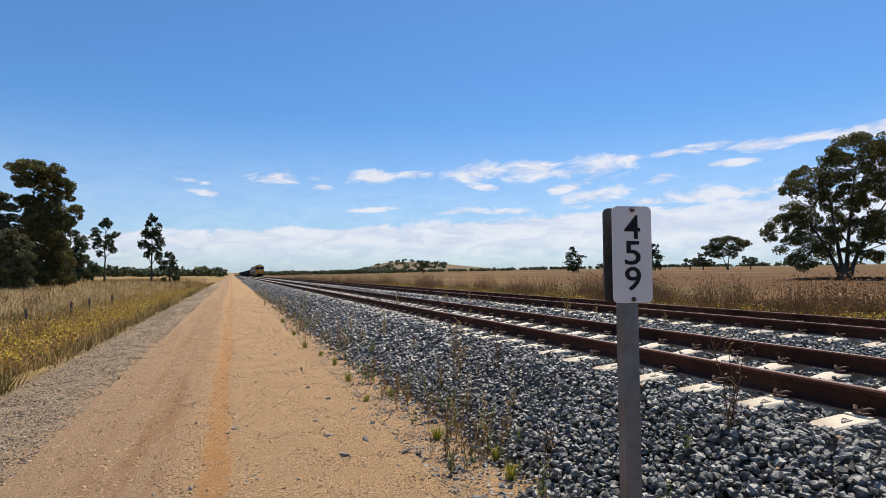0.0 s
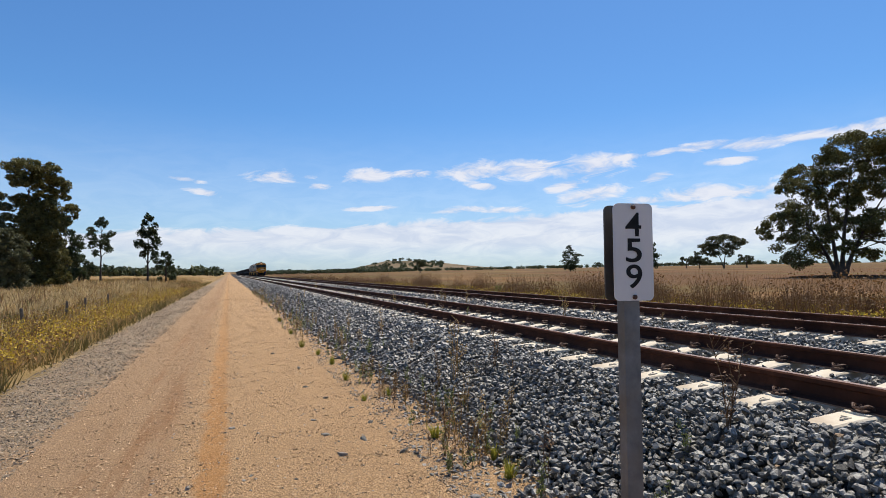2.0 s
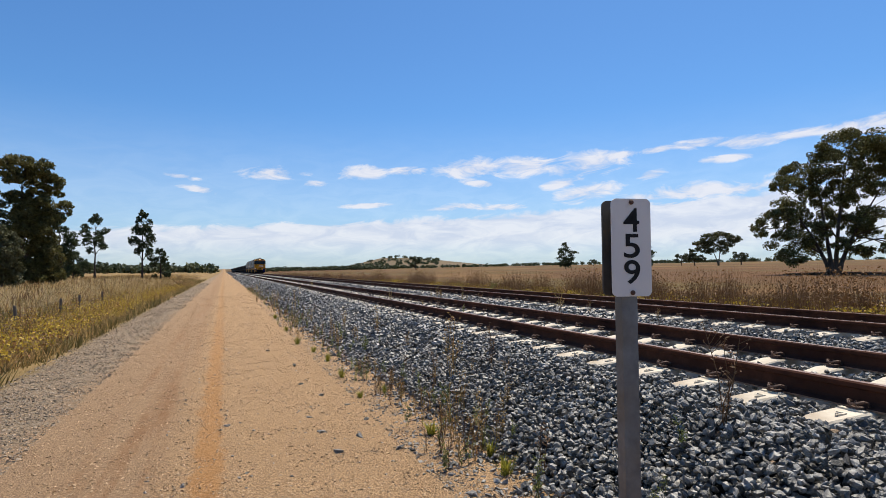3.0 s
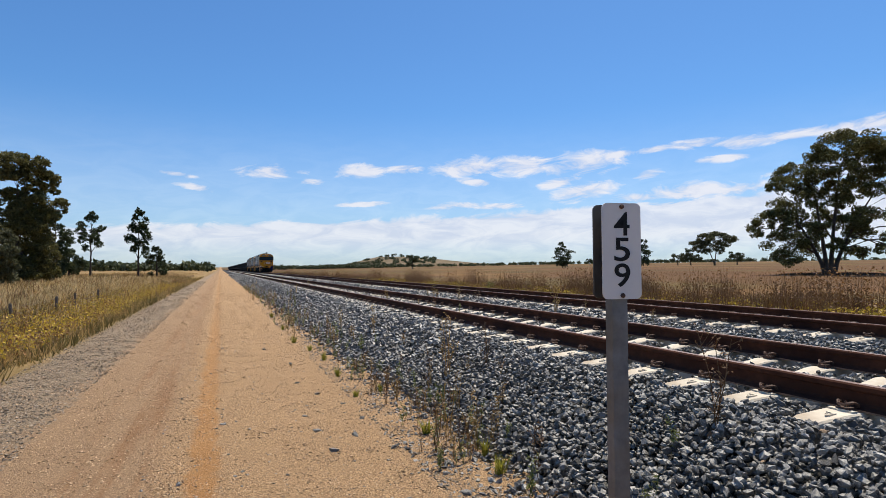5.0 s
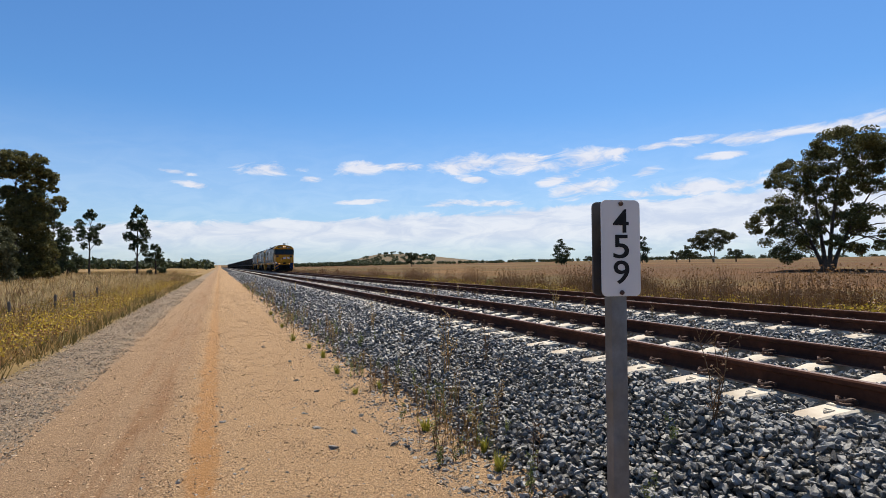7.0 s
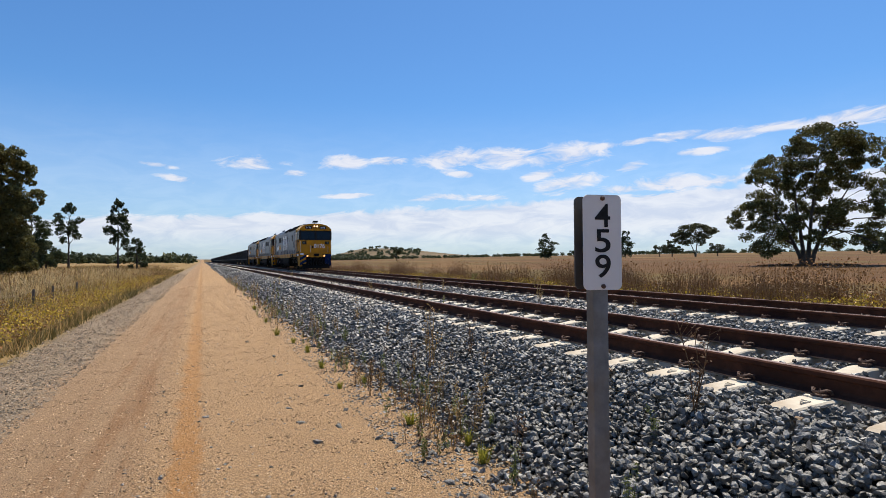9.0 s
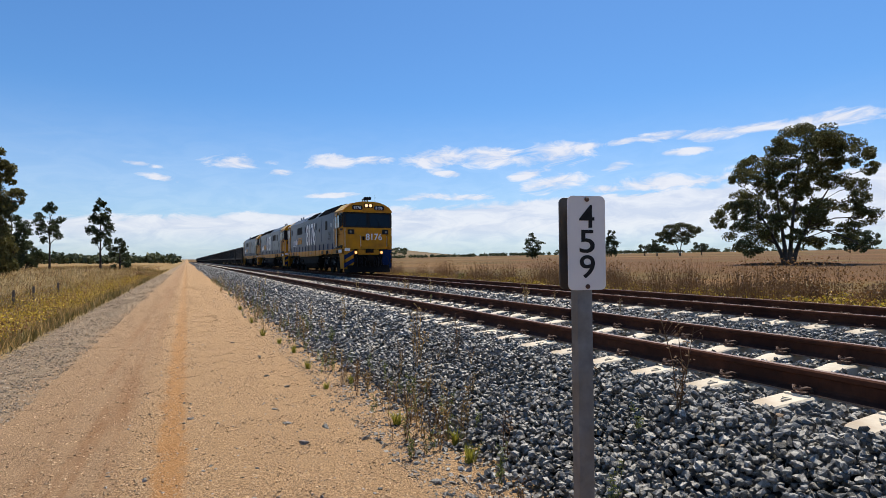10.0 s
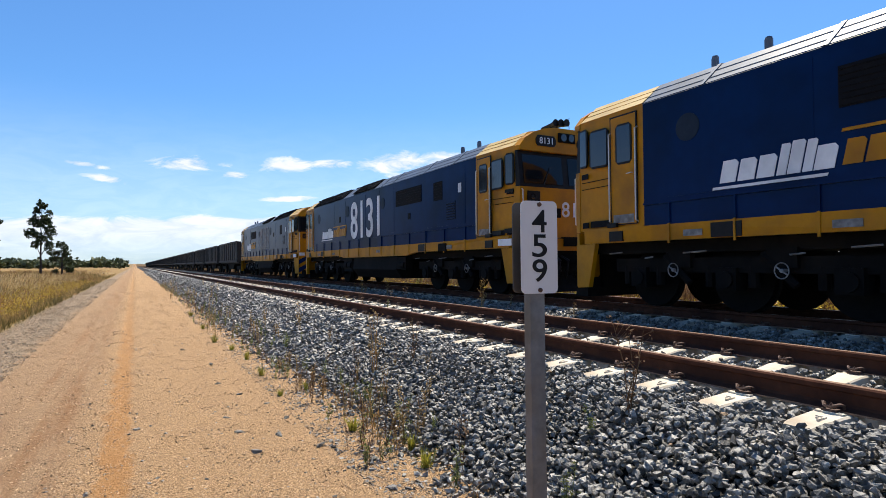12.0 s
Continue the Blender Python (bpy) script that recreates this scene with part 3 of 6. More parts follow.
bx = np.array([1.8, 2.1, 2.35, 2.6, 2.9, 3.2, 3.45, 3.7, 4.3, 4.93, 5.6, 6.3, 7.1, 7.9, 8.6, 9.28, 10.0, 10.7, 11.0, 11.5, 12.0, 12.6])
by = np.concatenate([np.arange(-70, 0, 5.0), np.arange(0, 30, 0.4), np.geomspace(30, 1100, 60)])
ax, ay = np.meshgrid(bx, by, indexing="ij")
# sheet sunk below the stones, painted near-black as shade in their gaps
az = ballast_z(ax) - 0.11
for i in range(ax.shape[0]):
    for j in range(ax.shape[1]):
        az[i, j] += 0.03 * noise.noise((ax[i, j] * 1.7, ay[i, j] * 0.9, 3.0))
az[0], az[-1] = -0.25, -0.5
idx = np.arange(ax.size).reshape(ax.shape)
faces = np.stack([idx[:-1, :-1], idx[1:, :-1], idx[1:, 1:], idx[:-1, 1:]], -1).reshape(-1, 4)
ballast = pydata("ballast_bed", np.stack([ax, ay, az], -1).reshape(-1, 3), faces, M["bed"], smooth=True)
tagged(ballast, "raised bed of crushed grey basalt under both tracks, its sheet painted near-black as gap shade", "ballast", kind="structure")


def rail_mesh(x):
    bm = bmesh.new()
    prof = [(-0.073, -0.172), (0.073, -0.172), (0.073, -0.16), (0.02, -0.142), (0.009, -0.125), (0.009, -0.055), (0.034, -0.042),
            (0.036, -0.012), (0.026, 0.0), (-0.026, 0.0), (-0.036, -0.012), (-0.034, -0.042), (-0.009, -0.055), (-0.009, -0.125), (-0.02, -0.142), (-0.073, -0.16)]
    prism_y(bm, [(x + a, RAIL_TOP + b) for a, b in prof], Y0, Y1)
    # bright material: the worn head, and foot edges as a painted sun highlight
    for f in bm.faces:
        c = f.calc_center_median()
        if (c.z > RAIL_TOP - 0.002 or -0.171 < c.z - RAIL_TOP < -0.161) and abs(f.normal.y) < 0.5:
            f.material_index = 1
    return bm


def sleeper_mesh():
    bm = bmesh.new()
    st = [(-1.25, -0.03, 0.088), (-1.2, -0.018, 0.1), (-0.93, 0.0, 0.105), (-0.55, 0.0, 0.105), (-0.35, -0.03, 0.095), (0.35, -0.03, 0.095), (0.55, 0.0, 0.105), (0.93, 0.0, 0.105), (1.2, -0.018, 0.1), (1.25, -0.03, 0.088)]
    rings = []
    for x, z, w in st:
        rings.append([bm.verts.new(c) for c in ((x, -w - 0.02, z - 0.2), (x, w + 0.02, z - 0.2), (x, w, z - 0.012), (x, w - 0.012, z), (x, -w + 0.012, z), (x, -w, z - 0.012))])
    for a, b in zip(rings, rings[1:]):
        for k in range(6):
            bm.faces.new((a[k], b[k], b[(k + 1) % 6], a[(k + 1) % 6]))
    bm.faces.new(rings[0])
    bm.faces.new(rings[-1][::-1])
    # cast mark on the outer shoulder, raised pad edge under the rail
    for s in (-1, 1):
        for x0, x1, y0, y1 in ((1.0, 1.1, -0.045, -0.035), (1.0, 1.01, -0.035, 0.02), (1.045, 1.055, -0.035, -0.005)):
            box(bm, min(s * x0, s * x1), max(s * x0, s * x1), y0, y1, -0.02, 0.003)
        box(bm, min(s * 0.86, s * 0.9), max(s * 0.86, s * 0.9), -0.085, 0.085, -0.01, 0.012)
    return bm


def clip_mesh(bm, s):
    """Spring clip and shoulder on one side of a rail foot; s: which side of the rail."""
    box(bm, min(s * 0.075, s * 0.135), max(s * 0.075, s * 0.135), -0.045, 0.045, 0.0, 0.03)
    pts = [(s * 0.05, -0.05, 0.03), (s * 0.06, -0.055, 0.05), (s * 0.1, -0.05, 0.062), (s * 0.14, -0.02, 0.05), (s * 0.14, 0.02, 0.05), (s * 0.1, 0.05, 0.062), (s * 0.06, 0.055, 0.05), (s * 0.05, 0.05, 0.03)]
    tube(bm, pts, 0.011, 5)
    tube(bm, [(s * 0.09, -0.03, 0.0), (s * 0.1, 0.0, 0.06), (s * 0.09, 0.03, 0.0)], 0.011, 5)


shared = {}
for k, tx in enumerate(TRACKS):
    track = new("railway_track")
    track.location = (0, 0, 0)
    tagged(track, ("rust-brown steel rails on white concrete sleepers, beside the vehicle track", "rust-brown rails on concrete sleepers carrying the freight train")[k], "railway track")
    for s in (-1, 1):
        part("rail", rail_mesh(tx + s * GAUGE_HALF), [M["rail"], M["railtop_and_glint"]], track, "rust-brown steel rail with a worn bright head and a highlight painted along its foot edges")
    if not shared:
        for nm, bmx, mt in (("sleeper", sleeper_mesh(), M["sleeper"]),):
            ob = part(nm, bmx, mt, track)
            shared[nm] = ob.data
            bpy.data.objects.remove(ob)
        bm = bmesh.new()
        clip_mesh(bm, -1)
        ob = part("clip_out", bm, M["clip"], track)
        shared["clip_out"] = ob.data
        bpy.data.objects.remove(ob)
        bm = bmesh.new()
        clip_mesh(bm, 1)
        ob = part("clip_in", bm, M["clip"], track)
        shared["clip_in"] = ob.data
        bpy.data.objects.remove(ob)
    # single sleepers for the nearest stretch, the rest in one mesh
    first, count = -10, (102, 87)[k]
    for i in range(count):
        y = PHASE + (first + i) * SPACING + k * 0.2
        sl = new("sleeper", shared["sleeper"])
        sl.parent, sl.location = track, (tx + random.uniform(-0.012, 0.012), y, SLEEPER_Z + random.uniform(-0.004, 0.004))
        sl.rotation_euler = (0, 0, random.uniform(-0.008, 0.008))
        if i < (41, 27)[k]:
            for s in (-1, 1):
                for e in (-1, 1):
                    c = new("rail_clip", shared["clip_in" if e > 0 else "clip_out"])
                    c.parent, c.location = track, (tx + s * GAUGE_HALF, y, SLEEPER_Z)
    src = sleeper_mesh()
    sv, sf = np.array([v.co[:] for v in src.verts]), [[v.index for v in f.verts] for f in src.faces if (src.verts.index_update() or True)]
    src.free()
    sq = np.array([f for f in sf if len(f) == 4])
    av, af, n = [], [], 0
    for i in range(count, 520):
        y = PHASE + (first + i) * SPACING + k * 0.2
        av.append(sv + (tx, y, SLEEPER_Z))
        af.append(sq + n)
        n += len(sv)
    far = pydata("sleeper_stretch", np.concatenate(av), np.concatenate(af), M["sleeper"], track)
    tagged(far, kind="stuff")
    # plain clips on the middle stretch
    bm = bmesh.new()
    for i in range((41, 27)[k], 157):
        y = PHASE + (first + i) * SPACING + k * 0.2
        for s in (-1, 1):
            for e in (-1, 1):
                c = tx + s * GAUGE_HALF + e * 0.105
                box(bm, c - 0.04, c + 0.04, y - 0.055, y + 0.055, SLEEPER_Z, SLEEPER_Z + 0.065)
    tagged(part("clip_stretch", bm, M["clip"], track), kind="stuff")


# ---- train ----
def train_y(t):
    """Where the nose of the leading engine is on the line."""
    return 212.608 - 15.572 * t - 0.35219 * t * t + 0.008807 * t ** 3


HW = 1.45


def bars(name, y0, z0, width, height, plan, slant, mat, parent, x):
    """A row of plain slanted bars on the side, for a name that is not lettered. plan: each bar's width and height, as shares."""
    unit = width / sum(w for w, _ in plan)
    a = y0
    for w, h in plan:
        bm = bmesh.new()
        b = a - unit * w * 0.88
        z1, e = z0 + height * h, 0.2 * (a - b)
        lean = lambda y, z: (y - slant * (z - z0), z)
        prism_x(bm, [lean(a, z0), lean(b, z0), lean(b, z1 - e), lean(b + e, z1), lean(a, z1)], x - 0.004, x + 0.006)
        part(name, bm, mat, parent)
        a -= unit * w


def side_pose(y, z, x=-HW - 0.006):
    """Writing on the side that faces -x: runs towards -y, upright."""
    return Matrix(((0, 0, -1, x), (-1, 0, 0, y), (0, 1, 0, z), (0, 0, 0, 1)))


def make_bogie(parent, yc):
    bm = bmesh.new()
    for s in (-1, 1):
        box(bm, s * 1.06 - 0.09, s * 1.06 + 0.09, yc - 2.3, yc + 2.3, 0.62, 0.86)
        for dy in (-1.7, 0, 1.7):
            box(bm, s * 1.1 - 0.13, s * 1.1 + 0.13, yc + dy - 0.17, yc + dy + 0.17, 0.36, 0.7)
            for e in (-0.36, 0.36):
                tube(bm, [(s * 1.08, yc + dy + e, 0.4), (s * 1.08, yc + dy + e, 0.72)], 0.08, 8)
        for dy in (-0.85, 0.85):
            tube(bm, [(s * 1.2, yc + dy - 0.2, 0.45), (s * 1.2, yc + dy + 0.28, 0.9)], 0.06, 6)
            box(bm, s * 1.16 - 0.06, s * 1.16 + 0.06, yc + dy - 0.22, yc + dy + 0.22, 0.7, 0.98)
    box(bm, -0.9, 0.9, yc - 0.5, yc + 0.5, 0.6, 1.0)
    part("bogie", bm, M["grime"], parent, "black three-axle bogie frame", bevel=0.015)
    for s in (-1, 1):
        # short brake pipes in pale colour, painting small highlights onto the black bogie
        for dy, z, ln in ((-2.1, 0.98, 0.34), (-1.2, 0.9, 0.2), (0.3, 0.96, 0.42), (1.35, 0.88, 0.16), (2.05, 0.97, 0.3)):
            bm = bmesh.new()
            tube(bm, [(s * 1.26, yc + dy, z), (s * 1.27, yc + dy + ln, z - 0.02)], 0.014, 5)
            part("brake_pipe", bm, M["datapanel"], parent, "grey brake pipe, coloured pale as a highlight on the bogie")
        for dy in (-1.7, 0, 1.7):
            bm = bmesh.new()
            disc_x(bm, yc + dy, 0.52, 0.13, min(s * 1.22, s * 1.27), max(s * 1.22, s * 1.27), 14)
            part("axle_box_cover", bm, M["grime"], parent)
    for dy in (-1.7, 0, 1.7):
        bm = bmesh.new()
        for s in (-1, 1):
            disc_x(bm, 0, 0, 0.51, s * 0.75 - 0.06, s * 0.75 + 0.06, 28)
            disc_x(bm, 0, 0, 0.545, s * 0.69 - 0.02, s * 0.69 + 0.02, 28)
            disc_x(bm, 0, 0, 0.16, s * 0.86 - 0.06, s * 0.86 + 0.06, 12)
        tube(bm, [(-0.8, 0, 0), (0.8, 0, 0)], 0.09, 8)
        w = part("wheelset", bm, M["grime"], parent)
        w.location = (0, yc + dy, 0.515)
    for s in (-1, 1):
        for dy in (0.9, -0.9):
            bm = bmesh.new()
            n = 18
            pts = [(s * 1.3, yc + dy + 0.1 * math.cos(2 * math.pi * k / n), 0.66 + 0.11 * math.sin(2 * math.pi * k / n)) for k in range(n + 1)]
            tube(bm, pts, 0.009, 5)
            tube(bm, [(s * 1.3, yc + dy - 0.085, 0.6), (s * 1.3, yc + dy + 0.085, 0.72)], 0.012, 5)
            tube(bm, [(s * 1.2, yc + dy, 0.66), (s * 1.31, yc + dy, 0.66)], 0.03, 6)
            part("brake_indicator_wheel", bm, M["datapanel"], parent, "white hand wheel")


CAB = [(-HW, 1.40), (-HW, 3.52), (-1.02, 3.87), (-0.45, 3.97), (0.45, 3.97), (1.02, 3.87), (HW, 3.52), (HW, 1.40)]
ROOF = [(-HW - 0.01, 3.5), (-1.0, 3.9), (-0.4, 3.98), (0.4, 3.98), (1.0, 3.9), (HW + 0.01, 3.5)]


def window_side(parent, y0, y1, z0, z1, s, slope=0.0, frame_mat="black"):
    bm = bmesh.new()
    x = s * (HW + 0.002)
    c = 0.06
    pts = [(y0 + c, z0), (y1 - c, z0), (y1, z0 + c), (y1 - slope, z1 - c), (y1 - c - slope, z1), (y0 + c, z1), (y0, z1 - c), (y0, z0 + c)]
    prism_x(bm, pts, x - 0.015, x + 0.015)
    fr = part("window_frame", bm, M[frame_mat], parent)
    bm = bmesh.new()
    q = 0.035
    prism_x(bm, [(y0 + q, z0 + q), (y1 - q, z0 + q), (y1 - q - slope, z1 - q), (y0 + q, z1 - q)], x - 0.02, x + 0.02)
    g = part("pane", bm, M["glass"], fr)
    return fr


def make_loco(number, label, lit, turned=False):
    loco = new("diesel_locomotive")
    tagged(loco, label, "locomotive", "freight train")
    LEN = 18.55

    def F(*ys):
        """Places along the hood, from the other end where the engine runs turned about."""
        return tuple(sorted(LEN - y - 0.35 if turned else y + 0.35 for y in ys))

    A, B = 1.75, 16.75  # the blue hood between the two yellow cabs
    # blue hood
    bm = bmesh.new()
    box(bm, -HW, HW, A, B, 1.38, 3.52)
    hood = part("hood", bm, M["blue"], loco, "dark blue painted hood side", bevel=0.012)
    for s in (-1, 1):
        x = s * HW
        # door seams and raised panels
        for y0, y1, z0, z1 in ((2.05, 4.75, 1.9, 3.4), (4.85, 6.2, 1.9, 3.4), (7.2, 8.5, 1.85, 3.4), (8.55, 9.9, 1.85, 3.4), (10.6, 11.2, 1.85, 3.4), (13.6, 15.9, 1.85, 3.4)):
            bm = bmesh.new()
            y0, y1 = F(y0, y1)
            box(bm, x - 0.006, x + 0.006, y0, y1, z0, z1)
            part("door_panel", bm, M["blue"], hood, bevel=0.004)
        def G(*ys):
            """Places of the fittings that every engine has at the same end."""
            return tuple(y + 0.35 for y in ys)

        for yy, zz, r in ((15.5, 2.92, 0.22), (10.2, 2.92, 0.2), (6.4, 2.95, 0.24)):
            bm = bmesh.new()
            disc_x(bm, (G if yy > 15 else F)(yy)[0], zz, r, x - 0.012, x + 0.014)
            part("round_hatch", bm, M["hatch"], hood, "round dusty blue-grey hatch")
        for y0, y1, z0, z1 in ((11.35, 13.3, 2.68, 3.2), (3.2, 3.76, 2.6, 3.14), (2.46, 3.0, 2.0, 2.5), (5.35, 5.6, 2.55, 2.8), (12.3, 12.5, 2.2, 2.4)):
            bm = bmesh.new()
            y0, y1 = G(y0, y1) if y1 < 4 else F(y0, y1)
            box(bm, x - 0.008, x + 0.008, y0, y1, z0, z1)
            gr = part("intake_grille", bm, M["grille"], hood, "black louvred air intake")
            louvred = z0 == 2.0
            n = max(2, int((z1 - z0) / 0.07))
            for i in range(n):
                bm = bmesh.new()
                z = z0 + (i + 0.5) * (z1 - z0) / n
                box(bm, min(x, x + s * 0.02), max(x, x + s * 0.02), y0 + 0.02, y1 - 0.02, z - 0.012, z + (0.03 if louvred else 0.012))
                part("slat", bm, M["blue" if louvred else "grille"], gr)
        # step board, yellow sill and its ribs
        bm = bmesh.new()
        box(bm, min(x, x + s * 0.03), max(x, x + s * 0.03), A, B, 1.76, 1.795)
        part("ledge", bm, M["blue"], loco, bevel=0.005)
        bm = bmesh.new()
        xo = s * (HW + 0.025)
        prism_x(bm, [(0.35, 1.15), (5.3, 1.15), (6.0, 1.06), (12.2, 1.06), (12.9, 1.15), (LEN - 0.3, 1.15), (LEN - 0.3, 1.43), (B, 1.43), (B, 1.41), (A, 1.41), (A, 1.43), (0.35, 1.43)], min(xo, xo - s * 0.12), max(xo, xo - s * 0.12))
        part("side_sill", bm, M["yellow"], loco, "yellow side sill")
        y = A + 0.55
        while y < B:
            bm = bmesh.new()
            box(bm, min(xo, xo + s * 0.018), max(xo, xo + s * 0.018), y - 0.018, y + 0.018, 1.1, 1.425)
            part("rib", bm, M["yellow"], loco, "yellow sill rib")
            bm = bmesh.new()
            box(bm, min(x, x + s * 0.028), max(x, x + s * 0.028), y - 0.016, y + 0.016, 1.43, 1.76)
            part("rib", bm, M["blue"], loco, "blue hood rib")
            y += 1.16
        for yy, mt in ((3.0, "white"), (4.6, "black"), (8.2, "white"), (13.4, "white"), (15.6, "white"), (14.95, "black")):
            bm = bmesh.new()
            box(bm, min(xo, xo + s * 0.012), max(xo, xo + s * 0.012), yy, yy + (0.34 if mt == "white" else 0.5), 1.2 if mt == "white" else 1.16, 1.3 if mt == "white" else 1.38)
            part("data_panel", bm, M["datapanel" if mt == "white" else mt], loco, "small grimy data panel")
    # silver roof with the dark radiator and inset grilles
    bm = bmesh.new()
    prism_y(bm, ROOF, A, B)
    roof = part("roof", bm, M["silver"], loco, "silver painted sloping roof", bevel=0.01)
    for y in (10.0, 11.0, 13.4, 15.2):
        bm = bmesh.new()
        prism_y(bm, [(a * 1.006, b + 0.014) for a, b in ROOF], *F(y, y + 0.07))
        part("roof_seam", bm, M["silver"], roof)
    for z in (3.62, 3.77):
        for s in (-1, 1):
            bm = bmesh.new()
            t = (z - 3.5) / 0.4
            xx = s * (HW + 0.01 + (1.0 - HW - 0.01) * t)
            ya, yb = F(9.8, 16.4)
            tube(bm, [(xx, ya, z), (xx, yb, z)], 0.012, 4)
            part("roof_seam", bm, M["silver"], roof)
    for y0, y1, lift in ((1.42, 5.8, 0.03), (7.05, 9.3, 0.012)):
        y0, y1 = F(y0, y1)
        bm = bmesh.new()
        prism_y(bm, [(-HW - 0.02, 3.54 if lift > 0.02 else 3.58), (-1.0, 3.92 + lift), (1.0, 3.92 + lift), (HW + 0.02, 3.54 if lift > 0.02 else 3.58)], y0, y1)
        rg = part("radiator_grille", bm, M["grille"], roof, "black radiator grille")
        for s in (-1, 1):
            bm = bmesh.new()
            tube(bm, [(s * (HW + 0.03), 0, 3.54 if lift > 0.02 else 3.58), (s * 1.01, 0, 3.935 + lift)], 0.009, 4)
            first = part("slat", bm, M["slat"], rg)
            first.location.y = y0 + 0.06
            y = y0 + 0.2
            while y < y1:
                sl = new("slat", first.data)
                sl.parent, sl.location = rg, (0, y, 0)
                y += 0.14
    for y in F(2.7, 4.2, 5.6):
        bm = bmesh.new()
        n = 24
        ring = [[bm.verts.new((r * math.cos(2 * math.pi * k / n), y + r * math.sin(2 * math.pi * k / n), z)) for k in range(n)] for r, z in ((0.74, 3.96), (0.72, 4.06), (0.5, 4.12), (0.2, 4.14))]
        for a, b in zip(ring, ring[1:]):
            for k in range(n):
                bm.faces.new((a[k], a[(k + 1) % n], b[(k + 1) % n], b[k]))
        bm.faces.new(ring[-1])
        bm.faces.new(ring[0][::-1])
        part("radiator_fan_cover", bm, M["grille"], roof)
    for y in F(14.6, 15.5):
        bm = bmesh.new()
        tube(bm, [(-0.75, y, 3.9), (-0.75, y, 4.12), (-0.75, y, 4.16)], [0.06, 0.06, 0.045], 10)
        part("exhaust_vent", bm, M["silver"], roof)
    # cabs
    for end in (0, 1):
        def Y(v):
            return v if not end else LEN - v
        def order(a, b):
            return (min(Y(a), Y(b)), max(Y(a), Y(b)))
        depth = A if not end else LEN - B
        bm = bmesh.new()
        prism_y(bm, CAB, *order(0.14, depth))
        cab = part("cab", bm, M["yellow"], loco, "yellow driver's cab", bevel=0.02)
        # roof skin in the paler yellow that paints in its sunlit slope
        bm = bmesh.new()
        up = [(-HW - 0.012, 3.52), (-1.02, 3.885), (-0.45, 3.985), (0.45, 3.985), (1.02, 3.885), (HW + 0.012, 3.52)]
        prism_y(bm, up, *order(0.18, depth))
        rf = part("cab_roof", bm, M["bleached"], cab, "bleached pale yellow cab roof, painted lighter for the sun falling on it", bevel=0.008)
        for q in (0.35, 0.68):
            for s in (-1, 1):
                bm = bmesh.new()
                xx, zz = s * (HW + 0.012 + (1.02 - HW - 0.012) * q), 3.52 + 0.365 * q
                tube(bm, [(xx, order(0.2, depth)[0], zz), (xx, order(0.2, depth)[1], zz)], 0.008, 4)
                part("roof_seam", bm, M["yellow"], rf)
        bm = bmesh.new()
        prism_y(bm, [(-HW - 0.015, 1.38), (-HW - 0.015, 2.56), (HW + 0.015, 2.56), (HW + 0.015, 1.38)], *order(0.0, 0.14))
        part("nose_panel", bm, M["yellow"], cab, bevel=0.03)
        bm = bmesh.new()
        prism_y(bm, [(-HW - 0.02, 3.4), (-HW - 0.02, 3.5), (-1.3, 3.69), (-1.02, 3.85), (-0.7, 3.95), (-0.35, 4.0), (0.35, 4.0), (0.7, 3.95), (1.02, 3.85), (1.3, 3.69), (HW + 0.02, 3.5), (HW + 0.02, 3.4)], *order(-0.02, 0.16))
        part("header_panel", bm, M["yellow"], cab, bevel=0.02)
        # windscreen: dark frame and two panes leaning back
        bm = bmesh.new()
        prism_x(bm, [(Y(0.0), 2.56), (Y(0.14), 2.56), (Y(0.16), 3.4), (Y(0.08), 3.4)], -HW + 0.0, HW - 0.0)
        ws = part("windscreen_frame", bm, M["black"], cab)
        for s in (-1, 1):
            bm = bmesh.new()
            x0, x1 = sorted((s * 0.1, s * (HW - 0.12)))
            prism_x(bm, [(Y(-0.008), 2.64), (Y(0.1), 2.64), (Y(0.12), 3.31), (Y(0.063), 3.31)], x0, x1)
            part("windscreen_pane", bm, M["screen"], ws)
            bm = bmesh.new()
            tube(bm, [(s * 0.75, Y(-0.03), 2.6), (s * 0.5, Y(0.03), 3.05)], 0.012, 5)
            part("wiper", bm, M["black"], ws)
        for s in (-1, 1):
            # number boards, marker lights
            bm = bmesh.new()
            x0, x1 = sorted((s * 0.35, s * 0.98))
            prism_y(bm, [(x0 + 0.06, 3.53), (x1 - 0.06, 3.53), (x1, 3.6), (x1, 3.7), (x1 - 0.06, 3.78), (x0 + 0.06, 3.78), (x0, 3.7), (x0, 3.6)], *order(-0.045, -0.015))
            nb = part("number_board", bm, M["black"], cab, "black number board with white digits")
            if not end and number:
                lettering("board_digits", number, 0.42, 0.15, M["white"], nb, Matrix.Translation((x0 + 0.1, -0.048, 3.58)) @ pose(0, 0, 0, 90, 0, 0), 0.01)
            bm = bmesh.new()
            x0, x1 = sorted((s * 0.86, s * 1.24))
            box(bm, x0, x1, *order(-0.03, 0.0), 2.2, 2.46)
            mk = part("marker_light_box", bm, M["black"], cab, bevel=0.01)
            bm = bmesh.new()
            prism_y(bm, [(s * 1.08 + 0.07 * math.cos(k * 0.5236), 2.33 + 0.07 * math.sin(k * 0.5236)) for k in range(12)], *order(-0.045, -0.025))
            part("lens", bm, M["glass"], mk)
            bm = bmesh.new()
            xr = -0.48 if s < 0 else 1.13
